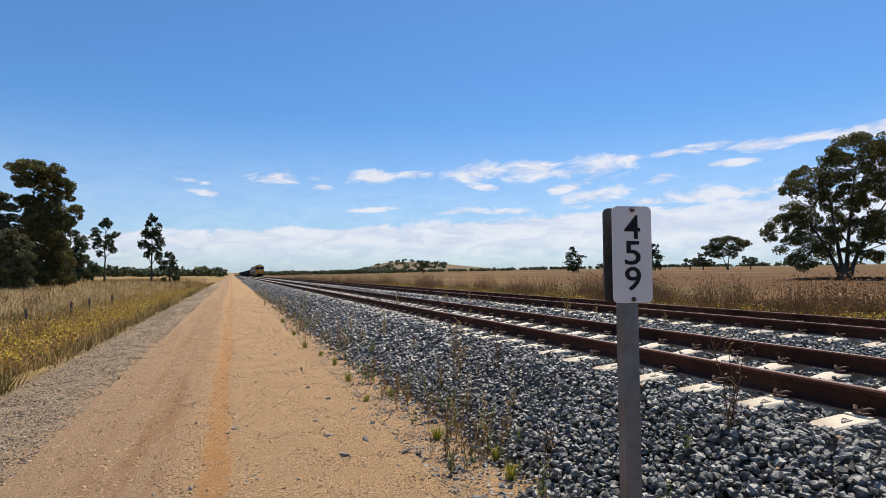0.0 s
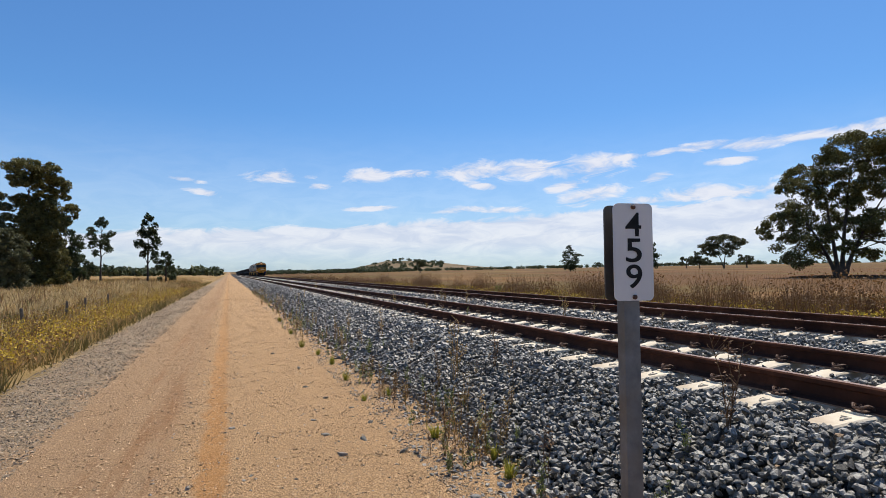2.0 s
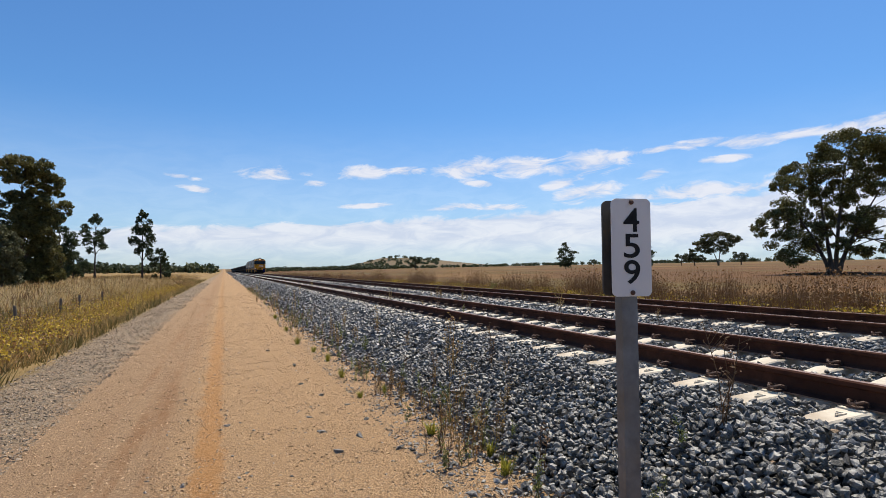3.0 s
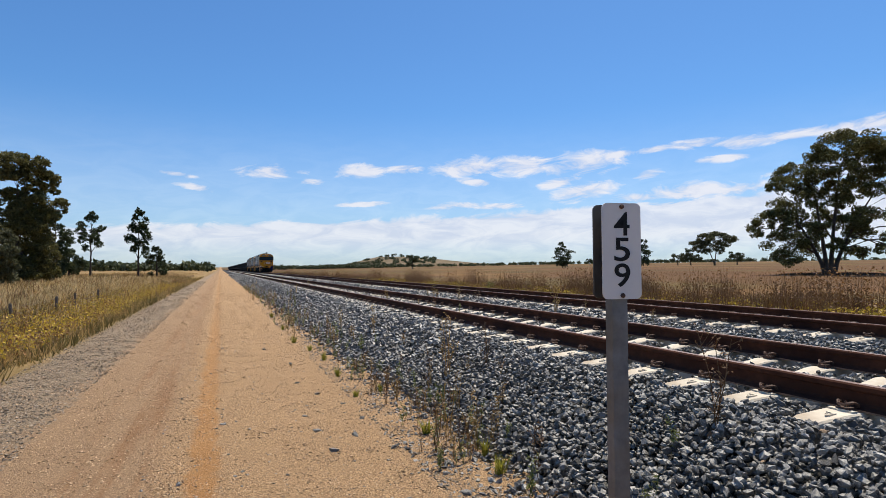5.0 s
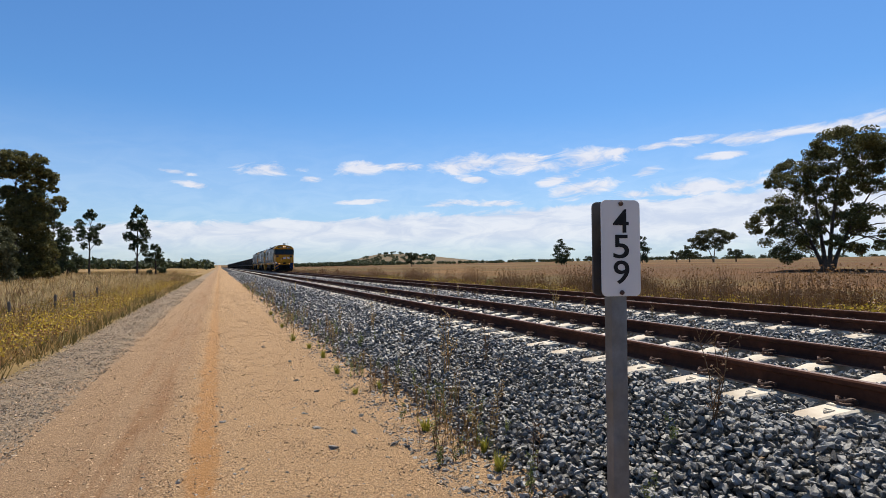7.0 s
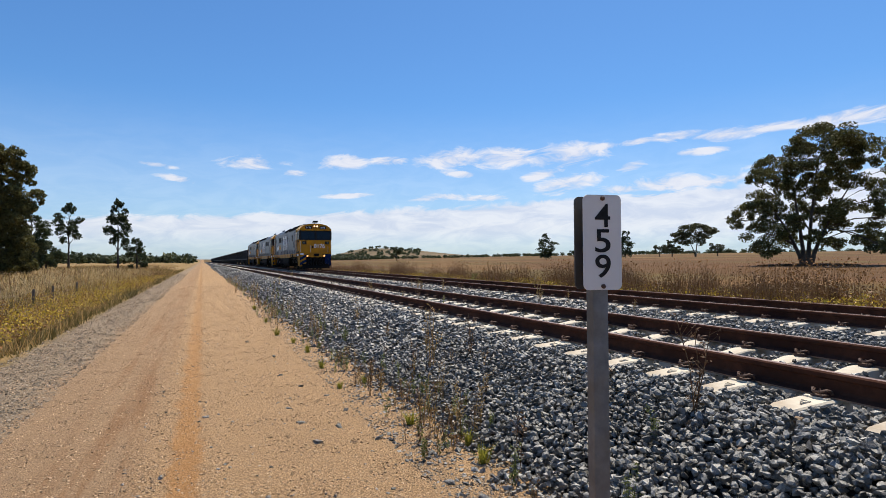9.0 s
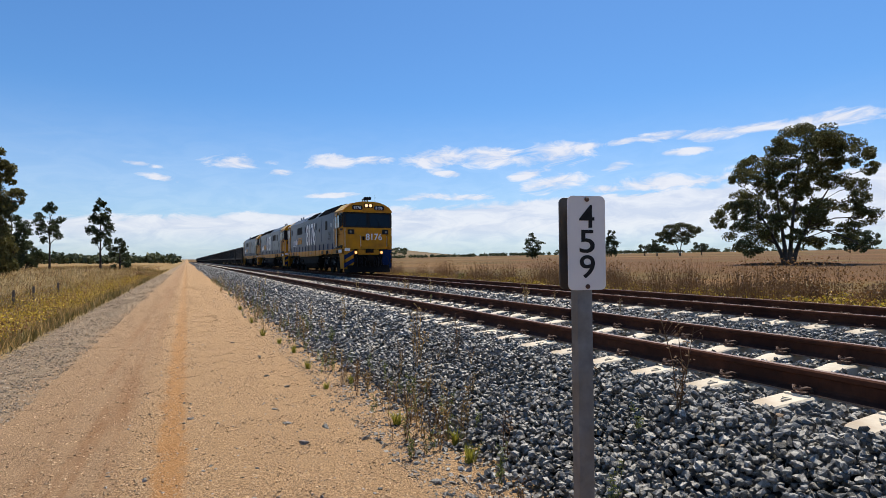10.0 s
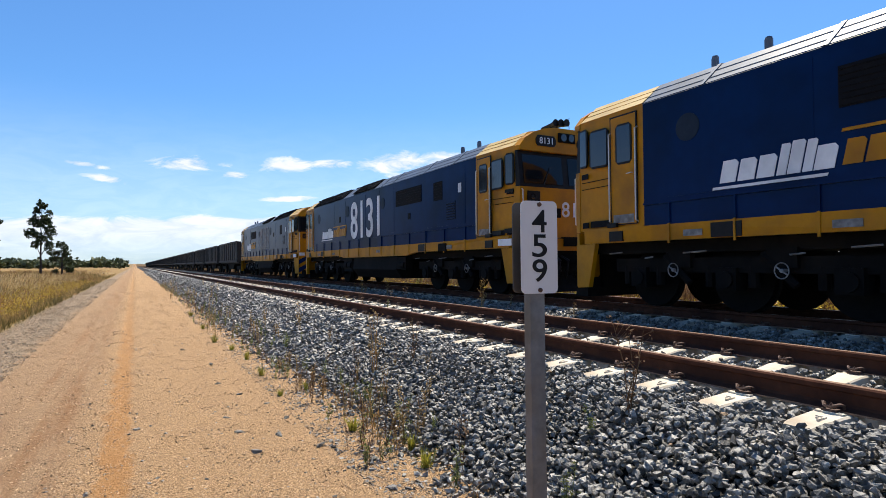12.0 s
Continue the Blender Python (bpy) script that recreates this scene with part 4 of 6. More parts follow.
            tube(bm, [(xr, Y(0.0), 2.1), (xr, Y(-0.07), 2.07), (xr, Y(-0.07), 1.55), (xr, Y(0.0), 1.52)], 0.016, 6)
            part("handrail", bm, M["handrail"], cab)
            bm = bmesh.new()
            tube(bm, [(s * 1.4, Y(0.0), 2.5), (s * 1.42, Y(-0.07), 2.47), (s * 1.42, Y(-0.07), 1.55), (s * 1.4, Y(0.0), 1.52)], 0.016, 6)
            part("handrail", bm, M["handrail"], cab)
            # side windows and door
            xs_ = s
            y0, y1 = order(1.12, 1.6)
            bm = bmesh.new()
            xx = s * (HW + 0.004)
            box(bm, xx - 0.02, xx + 0.02, y0 - 0.05, y1 + 0.05, 1.48, 3.4)
            dr = part("cab_door", bm, M["yellow"], cab, "yellow cab door", bevel=0.012)
            # dark gap round the door, kick plate and handle
            bm = bmesh.new()
            box(bm, xx - 0.019, xx + 0.002, y0 - 0.075, y1 + 0.075, 1.46, 3.43)
            part("door_gap", bm, M["black"], cab)
            bm = bmesh.new()
            xk = s * (HW + 0.026)
            box(bm, xk - 0.004, xk + 0.004, y0, y1, 1.49, 1.64)
            part("kick_plate", bm, M["datapanel"], dr, "worn steel kick plate")
            bm = bmesh.new()
            tube(bm, [(s * (HW + 0.02), y0 + 0.03, 2.36), (s * (HW + 0.06), y0 + 0.03, 2.36), (s * (HW + 0.06), y0 + 0.13, 2.35)], 0.011, 5)
            part("door_handle", bm, M["handrail"], dr)
            # pressed seams and small louvres of the cab side
            for zz in (2.2, 2.33):
                bm = bmesh.new()
                box(bm, s * HW - 0.004, s * HW + 0.004, *order(0.2, 1.0), zz, zz + 0.012)
                part("cab_seam", bm, M["grime"], cab)
            for qa, qb, za, zb in ((0.2, 0.42, 2.4, 2.5), (0.22, 0.42, 1.45, 1.56), (0.5, 0.98, 1.45, 1.57)):
                bm = bmesh.new()
                box(bm, s * HW - 0.006, s * HW + 0.006, *order(qa, qb), za, zb)
                part("cab_louvre", bm, M["grille"], cab, "small dark louvre")
            for yy in (y0 - 0.07, y1 + 0.07):
                bm = bmesh.new()
                tube(bm, [(s * HW, yy, 1.5), (s * (HW + 0.06), yy, 1.53), (s * (HW + 0.06), yy, 3.12), (s * HW, yy, 3.15)], 0.015, 6)
                part("handrail", bm, M["handrail"], dr)
            for a, b, z0, z1, ob in ((1.19, 1.57, 2.54, 3.26, dr), (0.52, 1.0, 2.56, 3.28, cab), (0.16, 0.44, 2.62, 3.36, cab)):
                fr = window_side(ob, *order(a, b), z0, z1, s * 1.012)
            bm = bmesh.new()
            box(bm, s * 1.5 - 0.03, s * 1.5 + 0.03, *order(1.0, 1.22), 1.42, 1.5)
            part("step_plate", bm, M["black"], cab)
            # solid black block: the recess is only its shade in the colour
            bm = bmesh.new()
            xo = s * (HW + 0.03)
            box(bm, min(xo, xo - s * 0.1), max(xo, xo - s * 0.1), *order(1.0, 1.32), 1.17, 1.35)
            part("step_recess", bm, M["black"], cab, bevel=0.01)
            # yellow skirt at the corner with blue chevrons
            bm = bmesh.new()
            xo = s * (HW + 0.015)
            pts = [(Y(0.0), 1.14), (Y(0.62), 1.14), (Y(0.42), 0.32), (Y(0.0), 0.32)]
            prism_x(bm, pts, min(xo, xo - s * 0.1), max(xo, xo - s * 0.1))
            sk = part("corner_skirt", bm, M["yellow"], loco, "yellow corner skirt")
            bm = bmesh.new()
            x0, x1 = s * (HW - 0.0), s * 0.86
            prism_y(bm, [(x0, 1.36), (x1, 1.36), (x1, 0.6), (s * 1.1, 0.3), (x0, 0.3)], *order(0.0, 0.08))
            fp = part("front_step_panel", bm, M["yellow" if s < 0 else "blue"], loco, "step panel with blue diagonal stripes")
            for z in (0.55, 0.98):
                bm = bmesh.new()
                prism_y(bm, [(x0, z - 0.18), (x0, z + 0.06), (x1, z + 0.36), (x1, z + 0.14)], *order(-0.012, 0.0))
                part("blue_stripe", bm, M["blue"], fp)
            # ditch lights
            bm = bmesh.new()
            prism_y(bm, [(s * 0.78 + 0.1 * math.cos(k * 0.3927), 1.2 + 0.1 * math.sin(k * 0.3927)) for k in range(16)], *order(-0.1, 0.1))
            dl = part("ditch_light", bm, M["yellow"], loco)
            bm = bmesh.new()
            prism_y(bm, [(s * 0.78 + 0.075 * math.cos(k * 0.3927), 1.2 + 0.075 * math.sin(k * 0.3927)) for k in range(16)], *order(-0.115, -0.095))
            part("lens", bm, M["ditch"] if lit and not end else M["glass"], dl)
        # twin headlights in the header
        bm = bmesh.new()
        box(bm, -0.27, 0.27, *order(-0.06, 0.0), 3.66, 3.88)
        hl = part("headlight_housing", bm, M["grime"], cab, bevel=0.02)
        for s in (-1, 1):
            bm = bmesh.new()
            prism_y(bm, [(s * 0.125 + 0.09 * math.cos(k * 0.3927), 3.77 + 0.09 * math.sin(k * 0.3927)) for k in range(16)], *order(-0.085, -0.055))
            part("headlight", bm, M["headlight"] if lit and not end else M["glass"], hl)
        # beam, coupler, plough and hoses
        bm = bmesh.new()
        box(bm, -0.62, 0.62, *order(-0.1, 0.25), 1.08, 1.36)
        part("anticlimber", bm, M["yellow"], loco, bevel=0.015)
        bm = bmesh.new()
        box(bm, -0.9, 0.9, *order(0.0, 0.2), 0.3, 1.1)
        box(bm, -0.14, 0.14, *order(-0.62, 0.1), 0.78, 1.0)
        box(bm, -0.24, 0.1, *order(-0.78, -0.55), 0.72, 1.05)
        prism_x(bm, [(Y(-0.28), 0.12), (Y(0.1), 0.12), (Y(0.1), 0.5), (Y(-0.1), 0.5)], -1.25, 1.25)
        part("coupler_and_plough", bm, M["grime"], loco, "black coupler and plough", bevel=0.015)
        for xh in (-0.7, -0.55, -0.4, 0.4, 0.55, 0.7, 1.15):
            bm = bmesh.new()
            tube(bm, [(xh, Y(0.02), 1.0), (xh * 1.02, Y(-0.18), 0.86), (xh * 1.06, Y(-0.24), 0.6), (xh, Y(-0.12), 0.42)], 0.024, 6)
            part("brake_hose", bm, M["black"], loco)
        # horns
        if not end:
            for k, xh in enumerate((-0.12, 0.0, 0.13)):
                bm = bmesh.new()
                tube(bm, [(xh, 0.75, 4.16), (xh, 0.35, 4.18), (xh, 0.2 - 0.06 * k, 4.19)], [0.03, 0.045, 0.095], 10)
                tube(bm, [(xh, 0.6, 4.0), (xh, 0.6, 4.16)], 0.03, 6)
                part("horn", bm, M["black"], cab)
            bm = bmesh.new()
            tube(bm, [(0.55, 0.5, 4.0), (0.55, 0.5, 4.45)], 0.008, 5)
            part("aerial", bm, M["black"], cab)
            if number:
                lettering("nose_number", number, 1.0, 0.36, M["white"], cab, Matrix.Translation((-0.15, -0.004, 1.88)) @ pose(0, 0, 0, 90, 0, 0), 0.012, label="white engine number on the nose")
    # side writing
    if number:
        lettering("side_number", number, 3.08, 1.46, M["white"], loco, side_pose(11.35 if turned else 10.06, 1.79, -HW - 0.012), 0.016, 0.008, "large white engine number")
    else:
        bars("number_bar", 10.1, 1.84, 2.95, 1.4, [(1, 1), (0.6, 1), (1, 1), (1, 1)], 0.0, M["datapanel"], loco, -HW - 0.012)
    bars("name_bar", 15.3, 1.95, 1.62, 0.36, [(1, 0.9), (1, 0.86), (1, 0.86), (0.5, 1.15), (0.7, 1.2), (0.5, 1.15), (1, 0.86)], 0.22, M["white"], loco, -HW - 0.012)
    bars("name_bar", 13.62, 1.97, 1.68, 0.36, [(1, 0.86), (1, 0.86), (0.7, 1.1), (0.5, 1.15), (1, 0.86), (1, 0.86), (1, 0.86), (0.5, 1.2)], 0.22, M["yellow"], loco, -HW - 0.012)
    bm = bmesh.new()
    prism_x(bm, [(15.42, 1.86), (13.8, 1.86), (13.78, 1.9), (15.41, 1.9)], -HW - 0.016, -HW - 0.004)
    part("name_underline", bm, M["white"], loco)
    bm = bmesh.new()
    prism_x(bm, [(13.62, 2.38), (11.9, 2.38), (11.91, 2.42), (13.61, 2.42)], -HW - 0.016, -HW - 0.004)
    prism_x(bm, [(12.06, 1.96), (12.02, 1.96), (11.9, 2.4), (11.94, 2.4)], -HW - 0.016, -HW - 0.004)
    part("name_border", bm, M["yellow"], loco)
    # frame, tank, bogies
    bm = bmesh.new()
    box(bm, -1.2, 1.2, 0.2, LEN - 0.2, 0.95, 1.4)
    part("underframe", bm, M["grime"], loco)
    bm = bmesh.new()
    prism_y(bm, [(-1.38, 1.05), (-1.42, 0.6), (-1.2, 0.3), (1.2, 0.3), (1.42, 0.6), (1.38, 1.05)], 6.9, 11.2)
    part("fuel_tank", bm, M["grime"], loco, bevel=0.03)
    for yc in (3.42, 15.4):
        make_bogie(loco, yc)
    for y in (6.3, 11.5, 12.0):
        for s in (-1, 1):
            bm = bmesh.new()
            tube(bm, [(s * 1.3, y, 0.75), (s * 1.3, y + 0.35, 0.75)], 0.16, 10)
            part("air_reservoir", bm, M["grime"], loco)
    return loco


def make_wagon():
    w = new("hopper_wagon")
    tagged(w, "dark steel open hopper wagon with ribbed sides", "wagon", "freight train")
    L = 12.6
    bm = bmesh.new()
    # open-topped body with thick sloping ends
    a, t = 1.42, 0.06
    for s in (-1, 1):
        box(bm, *sorted((s * a, s * (a - t))), 0.5, L - 0.5, 1.0, 2.8)
    for y0, y1 in ((0.5, 0.56), (L - 0.56, L - 0.5)):
        box(bm, -a + t, a - t, y0, y1, 1.0, 2.8)
    box(bm, -a + t, a - t, 0.56, L - 0.56, 1.1, 1.16)
    body = part("body", bm, M["wagon"], w)
    bm = bmesh.new()
    for s in (-1, 1):
        box(bm, *sorted((s * a, s * (a + 0.07))), 0.45, L - 0.45, 2.72, 2.85)
        box(bm, *sorted((s * a, s * (a + 0.07))), 0.45, L - 0.45, 1.05, 1.22)
    part("top_rail", bm, M["wagon"], body)
    for s in (-1, 1):
        for k in range(10):
            bm = bmesh.new()
            y = 0.6 + k * (L - 1.2) / 9
            box(bm, *sorted((s * a, s * (a + 0.06))), y - 0.05, y + 0.05, 1.22, 2.72)
            part("rib", bm, M["wagon"], body)
    bm = bmesh.new()
    v = box(bm, -a + t, a - t, 0.56, L - 0.56, 1.17, 2.5)
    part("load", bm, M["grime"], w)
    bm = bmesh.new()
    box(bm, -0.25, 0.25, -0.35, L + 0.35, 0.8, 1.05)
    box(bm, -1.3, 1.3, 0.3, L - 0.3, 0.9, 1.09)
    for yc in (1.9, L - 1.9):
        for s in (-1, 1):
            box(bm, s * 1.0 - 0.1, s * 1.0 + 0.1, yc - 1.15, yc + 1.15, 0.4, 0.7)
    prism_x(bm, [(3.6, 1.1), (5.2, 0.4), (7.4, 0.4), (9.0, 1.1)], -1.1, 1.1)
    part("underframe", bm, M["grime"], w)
    for yc in (1.9, L - 1.9):
        for dy in (-0.88, 0.88):
            bm = bmesh.new()
            for s in (-1, 1):
                disc_x(bm, 0, 0, 0.46, s * 0.75 - 0.06, s * 0.75 + 0.06, 20)
            tube(bm, [(-0.8, 0, 0), (0.8, 0, 0)], 0.08, 6)
            ob = part("wheelset", bm, M["grime"], w)
            ob.location = (0, yc + dy, 0.46)
    return w


def equip_front(loco):
    """Small fittings on the leading face and side."""
    for name, x0, x1, y0, y1, z0, z1, mat in (
            ("side_lamp", -0.36, -0.22, -0.05, 0.0, 1.86, 2.08, "grime"), ("lamp_bracket", 1.2, 1.42, -0.12, 0.0, 1.5, 2.1, "yellow"),
            ("step_box", -1.42, -1.12, -0.05, 0.02, 1.28, 1.44, "white"), ("jumper_box", -0.2, 0.28, -0.16, -0.02, 1.18, 1.4, "grime"),
            ("white_plate", -HW - 0.042, -HW - 0.02, 0.25, 0.72, 1.2, 1.36, "white"), ("paper_sticker", -HW - 0.012, -HW - 0.003, 2.5, 2.66, 2.7, 2.95, "white"),
            # step slots are raised black boxes, painting the shade inside recesses
            ("vent_slot", -HW - 0.02, -HW + 0.01, 0.2, 0.46, 2.44, 2.52, "black"), ("step_slot", -HW - 0.02, -HW + 0.01, 0.62, 1.0, 1.47, 1.57, "black"),
            ("step_slot", -HW - 0.02, -HW + 0.01, 0.2, 0.48, 1.5, 1.6, "black"), ("coupling_box", -HW - 0.06, -HW - 0.02, 3.3, 3.75, 1.14, 1.36, "grime"),
            ("battery_box", -1.4, -1.15, 6.2, 6.9, 0.62, 1.02, "grime"), ("toolbox", -1.38, -1.1, 11.4, 12.4, 0.5, 1.0, "grime")):
        bm = bmesh.new()
        box(bm, x0, x1, y0, y1, z0, z1)
        part(name, bm, M[mat], loco, bevel=0.008)
    for k in range(5):
        bm = bmesh.new()
        x = -0.5 + 0.26 * k
        tube(bm, [(x, -0.05, 0.95), (x + 0.06, -0.25, 0.85), (x - 0.05, -0.33, 0.62), (x + 0.02, -0.2, 0.45)], 0.03, 6)
        part("air_hose", bm, M["black"], loco)


def taper_ends(loco, length=18.55, reach=0.5, by=0.07):
    """Draws both noses in a little towards their front faces."""
    for ob in loco.children_recursive:
        if ob.type != "MESH" or ob.name.split(".")[0] in ("wheelset", "slat", "bogie"):
            continue
        for v in ob.data.vertices:
            q = max(reach - v.co.y, v.co.y - (length - reach), 0.0) / reach
            if q:
                v.co.x *= 1 - by * min(1.0, q)


TRAIN = []
loco_labels = (("8176", "blue and yellow diesel locomotive leading the train, headlights lit", True),
               ("8131", "blue and yellow diesel locomotive coupled behind the leading one", False),
               ("", "blue and yellow diesel locomotive coupled third, before the wagons", False))
for k, (num, lab, lit) in enumerate(loco_labels):
    TRAIN.append((make_loco(num, lab, lit, k == 1), (0, 20.45, 40.5)[k]))
    equip_front(TRAIN[-1][0])
    taper_ends(TRAIN[-1][0])
wagon = make_wagon()
TRAIN.append((wagon, 60.3))
for k in range(1, 34):
    TRAIN.append((copy_thing(wagon, Matrix()), 60.3 + k * 13.35))


# ---- kilometre post ----
def kilometre_post():
    root = new("kilometre_post")
    root.location = (POST_X, POST_Y, 0)
    root.rotation_euler = (0, radians(POST_LEAN), radians(POST_TURN))
    tagged(root, "white kilometre sign on a grey steel post beside the ballast", "kilometre post")
    bm = bmesh.new()
    # folded steel post: a channel open to the back
    prof = [(-0.027, 0.0), (0.027, 0.0), (0.03, 0.042), (0.025, 0.042), (0.022, 0.006), (-0.022, 0.006), (-0.025, 0.042), (-0.03, 0.042)]
    a = [bm.verts.new((x, y, -0.3)) for x, y in prof]
    b = [bm.verts.new((x, y, SIGN_Z + 0.12)) for x, y in prof]
    n = len(prof)
    for i in range(n):
        bm.faces.new((a[i], a[(i + 1) % n], b[(i + 1) % n], b[i]))
    bm.faces.new(a)
    bm.faces.new(b[::-1])
    part("post", bm, M["steel"], root, "grey galvanised steel post")

    def plate(name, w, h, y0, y1, mat, r=0.018):
        bm = bmesh.new()
        pts = []
        for cx, cz, a0 in ((w / 2 - r, h / 2 - r, 0), (-w / 2 + r, h / 2 - r, 90), (-w / 2 + r, -h / 2 + r, 180), (w / 2 - r, -h / 2 + r, 270)):
            for k in range(6):
                q = radians(a0 + 18 * k)
                pts.append((cx + 0.004 + r * math.cos(q), SIGN_Z + cz + r * math.sin(q)))
        prism_y(bm, pts, y0, y1)
        return part(name, bm, mat, root)

    p = plate("sign_plate", SIGN_W, SIGN_H, -0.012, -0.006, M["plate"])
    p["label"] = "white painted plate with black digits"
    # rear plate, its shade already in the dark colour
    bk = plate("rear_plate", SIGN_W, SIGN_H, 0.052, 0.06, M["signback"])
    bk["label"] = "second plate facing the other way"
    for k, d in enumerate("459"):
        lettering("digit", d, 0.056, 0.078, M["black"], p, Matrix.Translation((-0.024, -0.0125, SIGN_Z + 0.051 - k * 0.085)) @ pose(0, 0, 0, 90, 0, 0), 0.008, 0.002)
    for z in (0.147, -0.147):
        bm = bmesh.new()
        tube(bm, [(0.004, -0.008, SIGN_Z + z), (0.004, -0.017, SIGN_Z + z), (0.004, -0.02, SIGN_Z + z)], [0.008, 0.008, 0.004], 8)
        part("bolt", bm, M["clip"], p, "rusty bolt")
    return root


POST_X, POST_Y, POST_LEAN, POST_TURN = 1.394, 1.609, -0.1, -10
SIGN_Z, SIGN_W, SIGN_H = 1.645, 0.138, 0.318
kilometre_post()

# ---- trees ----
CAM = Vector((0.157, 0.043, 0))


def leaves_mesh(name, centres, size, mat, parent, rng, aspect=0.4, droop=0.0):
    """Small leaf blades, each a folded pair of triangles, at the given points."""
    n = len(centres)
    d = rng.normal(size=(n, 3))
    d[:, 2] -= droop
    d /= np.linalg.norm(d, axis=1, keepdims=True)
    e = np.cross(d, rng.normal(size=(n, 3)))
    e /= np.linalg.norm(e, axis=1, keepdims=True)
    s = size * rng.uniform(0.6, 1.4, (n, 1))
    a, b = centres - d * s, centres + d * s
    l, r = centres + e * s * aspect, centres - e * s * aspect
    v = np.stack([a, l, b, r], 1).reshape(-1, 3)
    f = np.arange(4 * n).reshape(n, 4)
    return pydata(name, v, f, mat, parent)


def tree(name, label, x, y, lobes, trunk_r, leaf, count, mat, seed, forks=None, base=0.0, group=""):
    """A tree at (x, y). Lobes of the crown: across, height, depth, radius across, radius up (metres, seen from the line);
    limbs run from the trunk to every lobe, twigs into it."""
    rng = np.random.default_rng(seed)
    root = new(name)
    z = float(height(x, y)) - 0.1 + base
    root.location = (x, y, z)
    v = Vector((x, y, 0)) - CAM
    root.rotation_euler = (0, 0, math.atan2(v.y, v.x) - math.pi / 2)
    tagged(root, label, "tree", group)
    bm = bmesh.new()
    starts = forks or [(0.0, 0.0, max(h for _, h, *_ in lobes) * 0.8)]
    tops = []
    for lean, off, hh in starts:
        pts, rad = [], []
        for k in range(7):
            q = k / 6
            pts.append((off + lean * hh * q ** 1.3 + 0.05 * rng.normal() * q, 0.25 * rng.normal() * q * trunk_r, hh * q))
            rad.append(trunk_r * (1.25 if k == 0 else 1.0) * (1 - 0.75 * q) * (1.0 if len(starts) == 1 else 0.75))
        tube(bm, pts, rad, 9)
        tops.append((pts, rad))
    cs = []
    for lx, lz, ly, rx, rz in lobes:
        best = None
        for pts, rad in tops:
            for p, r in zip(pts[2:], rad[2:]):
                d = math.dist((p[0], p[2]), (lx, lz)) + (2.0 if p[2] > lz - 0.3 else 0)
                if best is None or d < best[0]:
                    best = (d, p, r)
        _, p, r = best
        c = Vector((lx, ly, lz))
        p = Vector(p)
        mid = p.lerp(c, 0.5) + Vector((0, 0, 0.08 * (c - p).length))
        tube(bm, [p, mid, c], [r * 0.6, r * 0.42, r * 0.18], 6)
        for _ in range(7):
            d = Vector(rng.normal(size=3)).normalized()
            tip = c + Vector((d.x * rx, d.y * rx, d.z * rz)) * 0.8
            tube(bm, [mid.lerp(c, rng.uniform(0.2, 1.0)), c.lerp(tip, 0.5) + Vector((0, 0, 0.04)), tip], [r * 0.16, r * 0.1, r * 0.04], 4)
        n = max(12, int(count * rx * rz))
        # clumps of leaves towards the skin of the lobe
        k = max(6, min(24, n // 26))
        d = rng.normal(size=(k, 3))
        d[:, 2] += 0.25
        d /= np.linalg.norm(d, axis=1, keepdims=True)
        q = d * rng.uniform(0.55, 1.0, (k, 1)) * (rx, rx, rz) + (lx, ly, lz)
        each = max(3, n // k)
        o = rng.normal(size=(k * each, 3))
        o /= np.maximum(1.0, np.linalg.norm(o, axis=1, keepdims=True) / 1.35)
        cl = np.repeat(q, each, 0) + o * (0.25 * rx, 0.25 * rx, 0.25 * rz) * np.repeat(rng.uniform(0.6, 1.2, (k, 1)), each, 0)
        cs.append(cl)
    part("trunk", bm, M["pinebark"] if mat == M["pine"] else M["bark"], root, "dark trunk and limbs")
    ob = leaves_mesh("crown", np.concatenate(cs), leaf, mat, root, rng, droop=0.3)
    tagged(ob, kind="stuff")
    return root


def place(azimuth, distance):
    return CAM.x + distance * math.sin(radians(azimuth)), CAM.y + distance * math.cos(radians(azimuth))


# spreading gum in the paddock
X, Y = place(55.2, 86)
S = 86 / 1250.0
GUM = [(35, 228, 52, 24), (-15, 226, 20, 16), (5, 205, 36, 22), (-55, 193, 28, 19), (-80, 168, 18, 16), (95, 198, 38, 27), (128, 172, 14, 12), (60, 205, 30, 24), (25, 178, 42, 24), (75, 148, 38, 15),
       (-75, 123, 28, 22), (-110, 83, 17, 17), (-55, 98, 28, 22), (65, 103, 42, 20), (115, 83, 26, 17), (-65, 58, 36, 22), (-65, 28, 26, 14), (45, 68, 33, 22), (85, 43, 26, 14), (110, 28, 13, 9),
       (-15, 138, 25, 22), (-25, 68, 18, 28), (-38, 150, 24, 22), (20, 128, 28, 20), (-92, 100, 20, 16), (15, 95, 24, 20), (-20, 180, 26, 20),
       (-10, 110, 22, 16), (40, 150, 26, 18), (-60, 165, 20, 15), (70, 178, 24, 17), (10, 155, 22, 16), (-30, 44, 24, 15), (12, 48, 22, 15), (42, 36, 22, 13), (-10, 78, 24, 16), (40, 90, 22, 16), (95, 62, 22, 14), (108, 140, 22, 15), (105, 115, 22, 15)]
